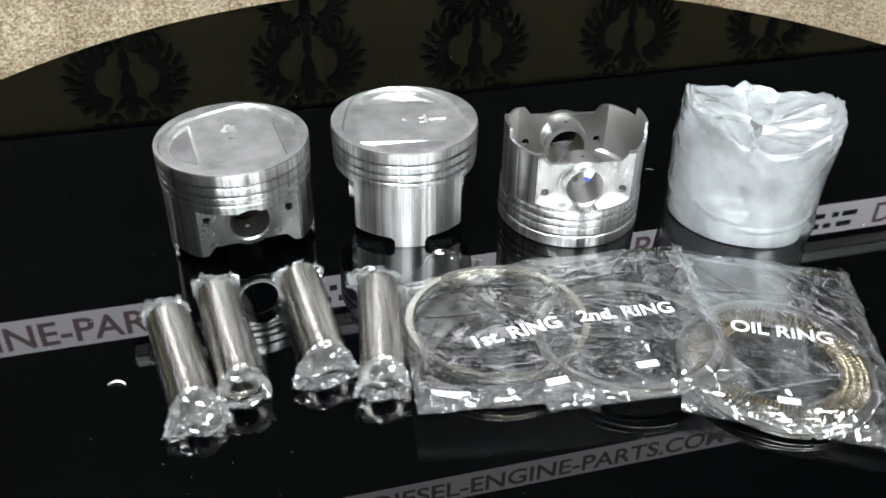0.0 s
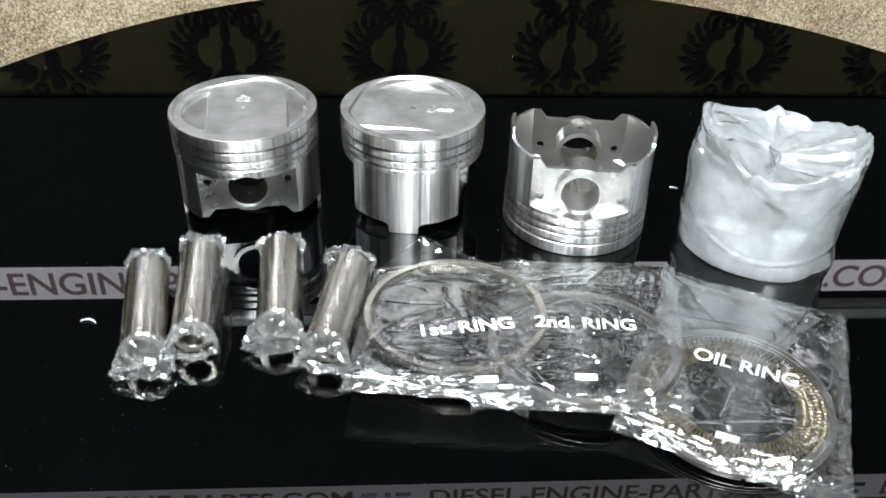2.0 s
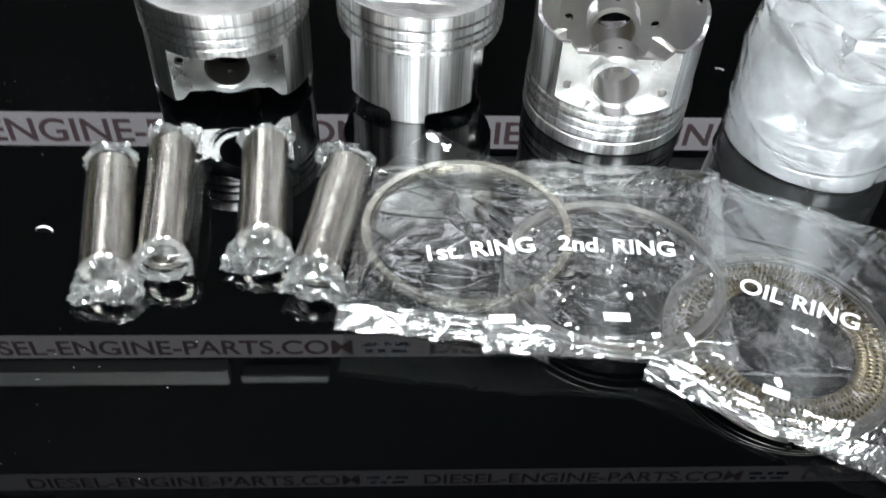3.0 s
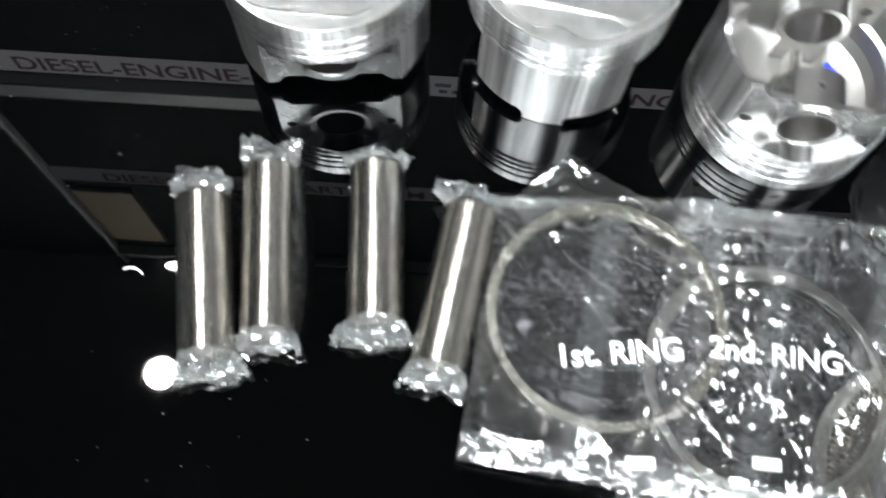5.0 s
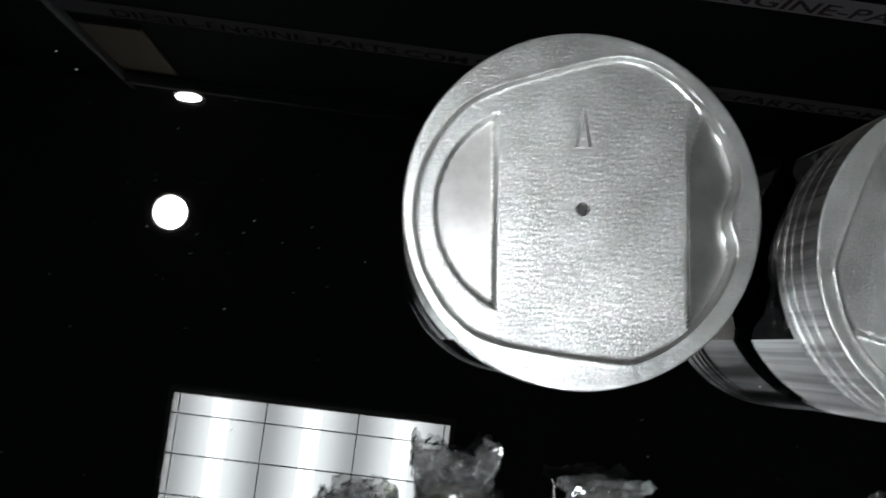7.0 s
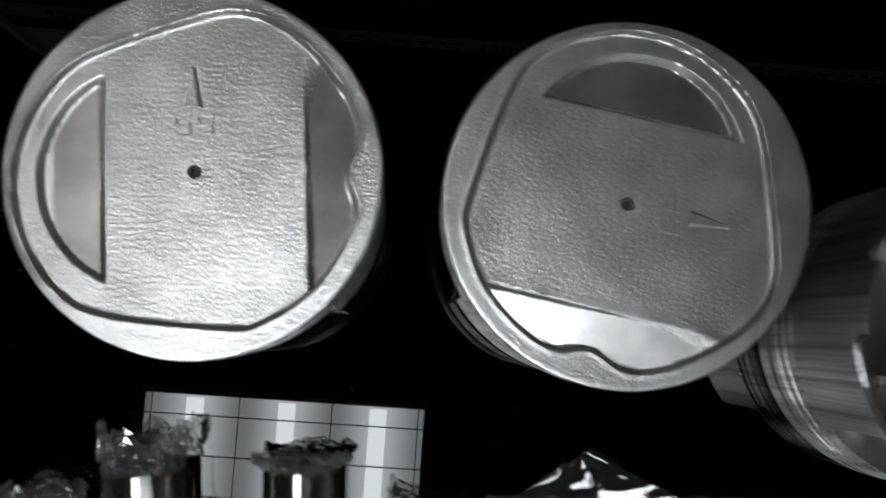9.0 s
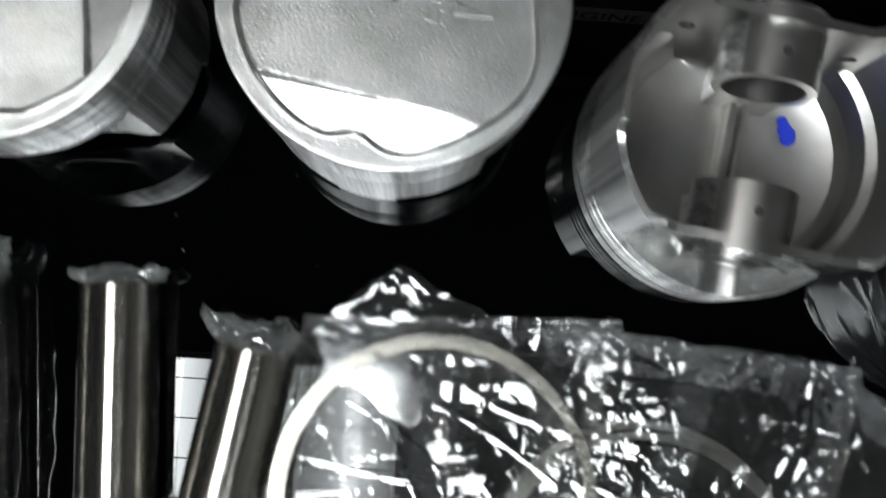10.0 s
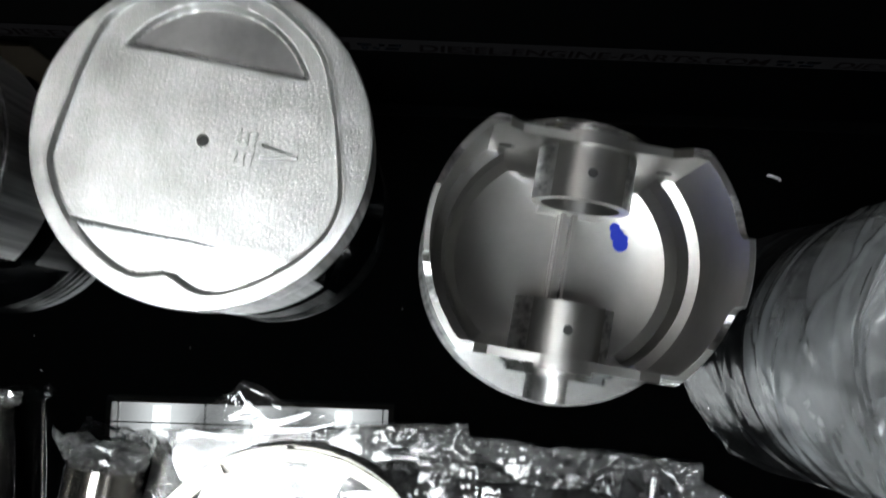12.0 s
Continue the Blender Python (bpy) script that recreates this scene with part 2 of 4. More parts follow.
def lathe(bm, profile, n=128, closed=False):
    """Turns (radius, height) pairs round z; with a cap at each end, or closed into a ring."""
    rings = [[bm.verts.new((r * math.cos(2 * math.pi * i / n), r * math.sin(2 * math.pi * i / n), z)) for i in range(n)] for r, z in profile]
    pairs = list(zip(rings, rings[1:])) + ([(rings[-1], rings[0])] if closed else [])
    for a, b in pairs:
        for i in range(n):
            j = (i + 1) % n
            bm.faces.new((a[i], a[j], b[j], b[i]))
    if not closed:
        bm.faces.new(rings[0][::-1])
        bm.faces.new(rings[-1])
    bmesh.ops.recalc_face_normals(bm, faces=bm.faces)


def grid_mesh(bm, pts, wrap=False):
    """Faces over a list of rows of points."""
    vs = [[bm.verts.new(p) for p in row] for row in pts]
    for a, b in zip(vs, vs[1:]):
        n = len(a)
        for i in range(n if wrap else n - 1):
            j = (i + 1) % n
            bm.faces.new((a[i], a[j], b[j], b[i]))
    return vs


def carve(ob, cutter_bm, op="DIFFERENCE"):
    """Cuts or joins a solid, and keeps the result as plain mesh."""
    cut = link_bm("cutter", cutter_bm, ob.data.materials[0])
    mod = ob.modifiers.new("b", "BOOLEAN")
    mod.operation, mod.object, mod.solver = op, cut, "EXACT"
    bpy.context.view_layer.update()
    me = bpy.data.meshes.new_from_object(ob.evaluated_get(bpy.context.evaluated_depsgraph_get()))
    ob.modifiers.clear()
    old = ob.data
    ob.data = me
    bpy.data.meshes.remove(old)
    cut_me = cut.data
    bpy.data.objects.remove(cut)
    bpy.data.meshes.remove(cut_me)


def lettering(name, text, size, material, parent=None, bold=0.0):
    """Built-in font as a mesh, centred at its origin, in the xy plane."""
    cu = bpy.data.curves.new(name, "FONT")
    cu.body, cu.size, cu.align_x, cu.align_y, cu.offset = text, size, "CENTER", "CENTER", bold
    tmp = new(name, cu)
    bpy.context.view_layer.update()
    me = bpy.data.meshes.new_from_object(tmp.evaluated_get(bpy.context.evaluated_depsgraph_get()))
    bpy.data.objects.remove(tmp)
    bpy.data.curves.remove(cu)
    me.materials.clear()
    me.materials.append(material)
    ob = new(name, me)
    ob.parent = parent
    return ob


def wob(x, y, z, s=1.0):
    return noise.noise(Vector((x * s, y * s, z * s)))


def crease(x, y, z, s=1.0, sharp=3.0):
    """Nearly flat, with sparse narrow folds."""
    return max(0.0, 1 - sharp * abs(noise.noise(Vector((x * s, y * s, z * s))))) ** 1.5


# ---------------------------------------------------------------- the room
def slab(name, x0, x1, y0, y1, z0, z1, material, label, category):
    bm = bmesh.new()
    box(bm, x0, x1, y0, y1, z0, z1)
    return tagged(link_bm(name, bm, material), label, category, kind="structure")


slab("floor", LEFT_X - 0.1, RIGHT_X + 0.1, FRONT_Y - 0.1, WALL_Y + 0.1, FLOOR_Z - 0.1, FLOOR_Z, FLOOR_MAT, "plain brown floor under the round table", "floor")
slab("ceiling", LEFT_X - 0.1, RIGHT_X + 0.1, FRONT_Y - 0.1, WALL_Y + 0.1, CEIL_Z, CEIL_Z + 0.1, CEIL_PAINT, "plain painted ceiling with recessed lights", "ceiling")
slab("wall_west", LEFT_X - 0.1, LEFT_X, FRONT_Y, WALL_Y, FLOOR_Z, CEIL_Z, DARK_PANEL, "dark side wall of the room", "wall")
slab("wall_east", RIGHT_X, RIGHT_X + 0.1, FRONT_Y, WALL_Y, FLOOR_Z, CEIL_Z, WALL_PAINT, "plain painted side wall", "wall")
slab("wall_south", LEFT_X - 0.1, RIGHT_X + 0.1, FRONT_Y - 0.1, FRONT_Y, FLOOR_Z, CEIL_Z, WALL_PAINT, "plain painted wall behind the camera", "wall")
wall_n = slab("wall_north", LEFT_X - 0.1, RIGHT_X + 0.1, WALL_Y, WALL_Y + 0.1, FLOOR_Z, CEIL_Z, FLECK, "brown flecked wall covering behind the table", "wall")

bm = bmesh.new()
box(bm, LEFT_X, RIGHT_X, WALL_Y - 0.006, WALL_Y - 0.0005, 0.165, CEIL_Z, bevel=0.001)
tagged(link_bm("wall_panel", bm, DARK_PANEL), "black display panel covering the upper wall", "wall panel", kind="structure")


bm = bmesh.new()
box(bm, LEFT_X, RIGHT_X, WALL_Y - 0.002, WALL_Y - 0.0004, 0.002, 0.164)
wall_paper = tagged(link_bm("wallpaper", bm, PAPER), "dark brown wallpaper band with black damask ornaments", "wallpaper", kind="structure")


def motif_mesh():
    """A damask ornament of leaves and scrolls, hanging downwards."""
    bm = bmesh.new()

    def leaf(x, z, l, w, a):
        pts = []
        for i in range(14):
            k = 2 * math.pi * i / 14
            u, v = l * math.cos(k), w * math.sin(k) * (1 - 0.35 * math.cos(k))
            pts.append((x + u * math.cos(a) - v * math.sin(a), z + u * math.sin(a) + v * math.cos(a)))
        top = [bm.verts.new((px, -0.0008, pz)) for px, pz in pts]
        low = [bm.verts.new((px, 0.0003, pz)) for px, pz in pts]
        bm.faces.new(top)
        for i in range(14):
            j = (i + 1) % 14
            bm.faces.new((top[i], top[j], low[j], low[i]))

    leaf(0, 0.0, 0.017, 0.008, math.pi / 2)
    leaf(0, -0.028, 0.010, 0.007, math.pi / 2)
    leaf(0, 0.030, 0.014, 0.005, math.pi / 2)
    for side in (-1, 1):
        def twin(x, z, l, w, a):
            leaf(side * x, z, l, w, radians(a) if side > 0 else math.pi - radians(a))
        for k in range(10):
            a = -80 + 19 * k
            twin(0.020 + 0.020 * math.cos(radians(a)), 0.006 + 0.026 * math.sin(radians(a)), 0.0095, 0.0042, a + 12)
            twin(0.022 + 0.033 * math.cos(radians(a + 9)), 0.008 + 0.038 * math.sin(radians(a + 9)), 0.0085, 0.0034, a + 40)
        for k in range(6):
            a = 200 + 55 * k
            twin(0.019 + 0.006 * math.cos(radians(a)), -0.038 + 0.006 * math.sin(radians(a)), 0.0045, 0.0024, a + 80)
            twin(0.036 + 0.005 * math.cos(radians(a)), -0.046 + 0.005 * math.sin(radians(a)), 0.0042, 0.0022, a + 80)
        twin(0.012, 0.046, 0.010, 0.0035, 55)
        twin(0.026, 0.052, 0.009, 0.0030, 30)
        twin(0.010, -0.020, 0.010, 0.0035, -40)
    bmesh.ops.recalc_face_normals(bm, faces=bm.faces)
    me = bpy.data.meshes.new("damask_motif")
    bm.to_mesh(me)
    bm.free()
    me.materials.append(MOTIF)
    return me


MOTIF_ME = motif_mesh()
for i in range(-3, 9):
    for j, (z, k) in enumerate(((0.045, 0.8), (0.118, 1.05))):
        o = new("damask_motif", MOTIF_ME)
        o.parent = wall_paper
        o.matrix_world = pose(-0.003 + 0.193 * i, WALL_Y - 0.0024, z) @ Matrix.Diagonal((k, 1, -k, 1))

TEXT = "DIESEL-ENGINE-PARTS.COM"


def sign_row(z0, z1, dim, shift):
    """A strip along the wall, its light put in as glow; it hangs upside down, so that the table shows it upright."""
    e = thing("sign_strip", pose(0, WALL_Y - 0.006, z0))
    tagged(e, "white sign strip with maroon web address on black panel", "sign", group="sign strips on the wall")
    bm = bmesh.new()
    box(bm, RACK_X + 0.002, RIGHT_X - 0.002, -0.006, -0.0005, 0, z1 - z0, bevel=0.001)
    # face and letters glow in place of room light falling on them
    part("face", bm, glow("sign_face_glow", (0.80, 0.80, 0.86), dim), e)
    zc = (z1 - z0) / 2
    ink = glow("sign_lettering_glow", (0.50, 0.36, 0.40), dim * 0.42)
    for x in (-0.391 + shift, 0.354 + shift, 1.099 + shift):
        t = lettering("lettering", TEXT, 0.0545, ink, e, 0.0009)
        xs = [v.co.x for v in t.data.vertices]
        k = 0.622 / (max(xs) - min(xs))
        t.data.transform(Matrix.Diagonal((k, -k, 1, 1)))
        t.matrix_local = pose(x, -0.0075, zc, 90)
        for n, (dx, dz, w) in enumerate(((-0.036, 0.009, 0.012), (-0.016, 0.009, 0.012), (0.012, 0.009, 0.024), (-0.036, -0.009, 0.024), (-0.006, -0.009, 0.010), (0.018, -0.009, 0.024))):
            bm = bmesh.new()
            box(bm, -w / 2, w / 2, -0.0015, 0.0, -0.004, 0.004)
            d = part("dash", bm, SIGN_BLUE, e)
            d.matrix_local = pose(x + 0.373 + dx, -0.0062, zc + dz)


# glow drops row by row, painting the weaker light on higher strips
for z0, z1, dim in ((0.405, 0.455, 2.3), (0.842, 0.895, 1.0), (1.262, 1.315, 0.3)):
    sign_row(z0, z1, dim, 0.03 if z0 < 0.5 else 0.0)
for x0, x1, z0, z1 in ((-0.798, -0.28, 0.905, 0.945), (-0.25, 1.85, 0.47, 0.49), (-0.26, -0.12, 0.92, 0.94), (-0.798, 1.85, 1.70, 1.715)):
    bm = bmesh.new()
    box(bm, x0, x1, WALL_Y - 0.03, WALL_Y - 0.0065, z0, z1, bevel=0.002)
    tagged(link_bm("shelf_edge", bm, GREY_EDGE), "narrow grey ledge on the black wall panel", "ledge", group="ledges on the wall", kind="structure")
bm = bmesh.new()
box(bm, RACK_X - 0.012, RACK_X, WALL_Y - 0.022, WALL_Y - 0.0065, 0.17, CEIL_Z - 0.002, bevel=0.002)
tagged(link_bm("trim", bm, GREY_EDGE), "grey upright edge of the black display panel", "trim", kind="structure")
bm = bmesh.new()
box(bm, -0.79, -0.67, WALL_Y - 0.016, WALL_Y - 0.0065, 1.36, 1.64, bevel=0.002)
tagged(link_bm("card", bm, TAN_CARD), "tan card fixed high on the black wall panel", "card", kind="structure")


# ---------------------------------------------------------------- lights of the room
def light_panel(x0, x1, y0, y1):
    e = thing("ceiling_light", pose((x0 + x1) / 2, (y0 + y1) / 2, CEIL_Z))
    w, d = (x1 - x0) / 2, (y1 - y0) / 2
    tagged(e, "square recessed fluorescent ceiling light with white louvres", "ceiling light", "ceiling lights")
    bm = bmesh.new()
    box(bm, -w, w, -d, d, -0.008, -0.003)
    part("reflector", bm, GLOW_PANEL, e)
    for i in range(3):
        bm = bmesh.new()
        x = -w + (i + 0.5) * 2 * w / 3
        cyl(bm, 0.019, -d * 0.97, d * 0.97, pose(x, 0, -0.024, 90), 20)
        part("tube", bm, GLOW_TUBE, e, smooth=40)
    for i in range(7):
        bm = bmesh.new()
        y = -d + (i + 0.5) * 2 * d / 7
        box(bm, -w, w, y - 0.0013, y + 0.0013, -0.056, -0.048)
        part("louvre", bm, LOUVRE, e)
    for i in range(4):
        bm = bmesh.new()
        x = -w + i * 2 * w / 3
        x = min(max(x, -w + 0.012), w - 0.012)
        box(bm, x - 0.0012, x + 0.0012, -d, d, -0.0475, -0.040)
        part("divider", bm, LOUVRE, e)
    for x, y, a, b in ((-w - 0.006, 0, 0.006, d + 0.012), (w + 0.006, 0, 0.006, d + 0.012), (0, -d - 0.006, w, 0.006), (0, d + 0.006, w, 0.006)):
        bm = bmesh.new()
        box(bm, x - a, x + a, y - b, y + b, -0.056, -0.0005)
        part("frame", bm, LOUVRE, e)


def downlight(x, y, r, ry):
    e = thing("downlight", pose(x, y, CEIL_Z))
    tagged(e, "small bright round downlight in the ceiling", "downlight", group="ceiling downlights")
    bm = bmesh.new()
    cyl(bm, 1.0, -0.010, -0.002, Matrix.Diagonal((r, ry, 1, 1)), 48)
    part("lens", bm, GLOW_DISC, e)
    bm = bmesh.new()
    lathe(bm, [(1.03, -0.001), (1.03, -0.012), (1.16, -0.010), (1.18, -0.001)], 48, True)
    bmesh.ops.transform(bm, matrix=Matrix.Diagonal((r, ry, 1, 1)), verts=bm.verts)
    part("trim_ring", bm, LOUVRE, e, smooth=40)


# first panel mirrors in the glass; the two rear ones are added, unseen fill
for px, py in ((-0.60, -0.80), (-0.60, -2.2), (0.60, -2.2)):
    light_panel(px, px + 0.6, py, py + 0.6)
downlight(-0.680, 0.190, 0.038, 0.038)
downlight(-0.680, 0.456, 0.030, 0.011)

# ---------------------------------------------------------------- table
table = thing("round_table", pose(*TABLE_C, 0))
tagged(table, "round table with a glossy black glass top", "table")
bm = bmesh.new()
lathe(bm, [(TABLE_R - 0.004, -0.010), (TABLE_R, -0.0075), (TABLE_R, -0.0025), (TABLE_R - 0.0015, -0.0006), (TABLE_R - 0.003, 0.0)], 256)
part("tabletop", bm, GLASS_BLACK, table)
bm = bmesh.new()
lathe(bm, [(0.22, FLOOR_Z), (0.22, FLOOR_Z + 0.02), (0.05, FLOOR_Z + 0.05), (0.04, FLOOR_Z + 0.1), (0.04, -0.05), (0.15, -0.012), (0.15, -0.0105)], 64)
part("pedestal", bm, DARK_PANEL, table, smooth=30)


# ---------------------------------------------------------------- pistons
def crown_height(x, y):
    """Depth of the crown below its rim at numpy points: a shallow dish with two deeper pockets."""
    k = 1 / 7720
    poly = np.array([(-315, 0), (-300, -110), (-240, -205), (-170, -250), (60, -280), (105, -278), (200, -225), (270, -130), (298, -30),
                     (296, 40), (285, 110), (225, 200), (150, 268), (80, 288), (20, 278), (-140, 230), (-225, 190), (-290, 100)]) * k
    for _ in range(3):
        nxt = np.roll(poly, -1, 0)
        poly = np.stack([poly * 0.75 + nxt * 0.25, poly * 0.25 + nxt * 0.75], 1).reshape(-1, 2)
    poly = poly * 1.012
    p = np.stack([x, y], -1)
    d = np.full(x.shape, 9.0)
    inside = np.zeros(x.shape, bool)
    for a, b in zip(poly, np.roll(poly, -1, 0)):
        ab = b - a
        t = np.clip(((p - a) @ ab) / (ab @ ab), 0, 1)
        d = np.minimum(d, np.linalg.norm(p - a - t[..., None] * ab, axis=-1))
        cross = ((a[1] > y) != (b[1] > y)) & (x < (b[0] - a[0]) * (y - a[1]) / (b[1] - a[1] + 1e-12) + a[0])
        inside ^= cross
    sd = np.where(inside, d, -d)
    # the rim bulges inwards beside the shallow pocket
    sd = sd - 0.0037 * np.exp(-((y + 0.0015) / 0.0058) ** 2) * np.clip((x - 0.02) / 0.01, 0, 1)

    def step(v, w=0.0006):
        t = np.clip(v / w * 0.5 + 0.5, 0, 1)
        return t * t * (3 - 2 * t)

    dish = step(sd)
    left = step(np.minimum(200 * k - np.hypot(x + 75 * k, y + 5 * k), -163 * k - x))
    right = step(np.minimum(sd - 0.0004, x - 200 * k), 0.0004)
    hole = step(0.0012 - np.hypot(x, y), 0.0004)
    lip = np.exp(-((sd + 0.0002) / 0.0007) ** 2) * 0.0002
    return lip - dish * 0.0013 - left * 0.0024 * (0.72 + 0.28 * np.clip((-x - 163 * k) / 0.012, 0, 1)) - right * (0.0008 + 0.135 * np.clip(x - 200 * k, 0, 1) - 0.035 * y) - hole * 0.006


def crown_mesh():
    bm = bmesh.new()
    nr, na = 110, 300
    rr = np.concatenate([np.linspace(0.0002, 0.0016, 8), np.linspace(0.0021, R - 0.0008, nr - 10), [R - 0.0003, R]])
    th = np.linspace(0, 2 * np.pi, na, endpoint=False)
    gx, gy = rr[:, None] * np.cos(th), rr[:, None] * np.sin(th)
    gz = H + crown_height(gx, gy)
    gz[-2], gz[-1] = H - 0.0001, H - 0.0006
    rows = [[(gx[i, j], gy[i, j], gz[i, j]) for j in range(na)] for i in range(len(rr))]
    for r, z in ((R, H - 0.0071), (R - 0.0004, H - 0.0075), (0.0405, H - 0.0075)):
        rows.append([(r * math.cos(a), r * math.sin(a), z) for a in th])
    vs = grid_mesh(bm, rows, True)
    bm.faces.new(vs[0])
    bm.faces.new(vs[-1])
    bmesh.ops.recalc_face_normals(bm, faces=bm.faces)
    return bm


def piston_body():
    bm = bmesh.new()
    lathe(bm, [(0.0421, 0.0), (0.0425, 0.0006), (0.0425, 0.0408), (0.0431, 0.0416), (0.0432, 0.0420), (0.0432, 0.0437), (0.0429, 0.0440), (0.0408, 0.0441), (0.0408, 0.0461),
               (0.0430, 0.0462), (0.0433, 0.0465), (0.0433, 0.0490), (0.0430, 0.0493), (0.0404, 0.0494), (0.0404, 0.0506), (0.0430, 0.0507), (0.0434, 0.0510), (0.0434, 0.0551),
               (0.0431, 0.0554), (0.0404, 0.0555), (0.0404, H - 0.0074)], 160)
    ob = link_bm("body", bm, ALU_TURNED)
    # recessed flats on the two pin sides
    for s in (-1, 1):
        bm = bmesh.new()
        box(bm, -0.05, 0.05, 0.0315 if s > 0 else -0.06, 0.06 if s > 0 else -0.0315, -0.01, 0.0385)
        carve(ob, bm)
    # the hollow inside
    bm = bmesh.new()
    rows = []
    for z, k, w in ((-0.002, 0.0408, 0.0290), (0.030, 0.0402, 0.0288), (0.0385, 0.0398, 0.0286), (0.0395, 0.0368, 0.0286), (0.0470, 0.0355, 0.0275), (0.0505, 0.0325, 0.0255),
                    (0.0525, 0.027, 0.023), (0.0536, 0.020, 0.018), (0.0540, 0.010, 0.010)):
        rows.append([(min(k, w / max(abs(math.sin(a)), 1e-6)) * math.cos(a), min(k, w / max(abs(math.sin(a)), 1e-6)) * math.sin(a), z)
                     for a in (2 * math.pi * i / 120 for i in range(120))])
    vs = grid_mesh(bm, rows, True)
    bm.faces.new(vs[0][::-1])
    bm.faces.new(vs[-1])
    bmesh.ops.recalc_face_normals(bm, faces=bm.faces)
    carve(ob, bm)
    # lower edge: a low leg in the middle of each thrust face, rising to the corners; the pin sides are cut higher
    for s in (-1, 1):
        for axis, prof in (("y", [(0.0088, -0.01), (0.0088, 0.0030), (0.0094, 0.0050), (0.0108, 0.0063), (0.0130, 0.0068), (0.0205, 0.0068), (0.030, 0.0072), (0.036, 0.0090), (0.06, 0.012), (0.06, -0.01)]),
                           ("x", [(-0.0245, -0.01), (-0.0245, 0.0080), (-0.0205, 0.0128), (0.0205, 0.0128), (0.0245, 0.0080), (0.0245, -0.01)])):
            bm = bmesh.new()
            if axis == "y":
                a = [bm.verts.new((-0.06, s * y, z)) for y, z in prof]
                b = [bm.verts.new((0.06, s * y, z)) for y, z in prof]
            else:
                a = [bm.verts.new((x, s * 0.020, z)) for x, z in prof]
                b = [bm.verts.new((x, s * 0.060, z)) for x, z in prof]
            bm.faces.new(a)
            bm.faces.new(b[::-1])
            for i in range(len(prof)):
                j = (i + 1) % len(prof)
                bm.faces.new((a[j], a[i], b[i], b[j]))
            bmesh.ops.recalc_face_normals(bm, faces=bm.faces)
            carve(ob, bm)
    # bosses of the pin, joined to the roof
    zc = 0.0278
    for s in (-1, 1):
        for r, y0, y1 in ((0.0140, 0.0140, 0.0300), (0.0164, 0.0290, 0.0326), (0.0146, 0.0290, 0.0346)):
            bm = bmesh.new()
            cyl(bm, r, y0, y1, pose(0, 0, zc, -90 * s), 64)
            carve(ob, bm, "UNION")
        bm = bmesh.new()
        box(bm, -0.0095, 0.0095, min(s * 0.0145, s * 0.0287), max(s * 0.0145, s * 0.0287), 0.034, 0.0545)
        carve(ob, bm, "UNION")
    bm = bmesh.new()
    cyl(bm, 0.0112, -0.06, 0.06, pose(0, 0, zc, 90), 64)
    carve(ob, bm)
    for s in (-1, 1):
        bm = bmesh.new()
        cyl(bm, 0.0124, 0.0336, 0.06, pose(0, 0, zc, -90 * s), 64)
        carve(ob, bm)
        bm = bmesh.new()
        cyl(bm, 0.0024, 0.0255, 0.06, pose(s * 0.0232, 0, 0.0312, 90), 20)
        carve(ob, bm)
        bm = bmesh.new()
        cyl(bm, 0.0024, -0.06, -0.0255, pose(s * 0.0232, 0, 0.0312, 90), 20)
        carve(ob, bm)
        bm = bmesh.new()
        cyl(bm, 0.0014, 0.0, 0.022, pose(0, s * 0.0215, 0), 16)
        carve(ob, bm)
    ob.data.materials.clear()
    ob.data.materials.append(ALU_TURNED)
    ob.data.materials.append(ALU_CAST)
    ob.data.materials.append(ALU_MILLED)
    for f in ob.data.polygons:
        c, n = f.center, f.normal
        d = math.hypot(c.x, c.y)
        if c.z < 0.0545 and abs(c.y) < 0.0313 and d < 0.0412 and c.x * n.x + c.y * n.y < 0.3 * d:
            f.material_index = 1
        elif abs(c.y) > 0.029 and d < 0.0415 and c.z < 0.0405:
            f.material_index = 2
    shade(ob.data, 28)
    return ob


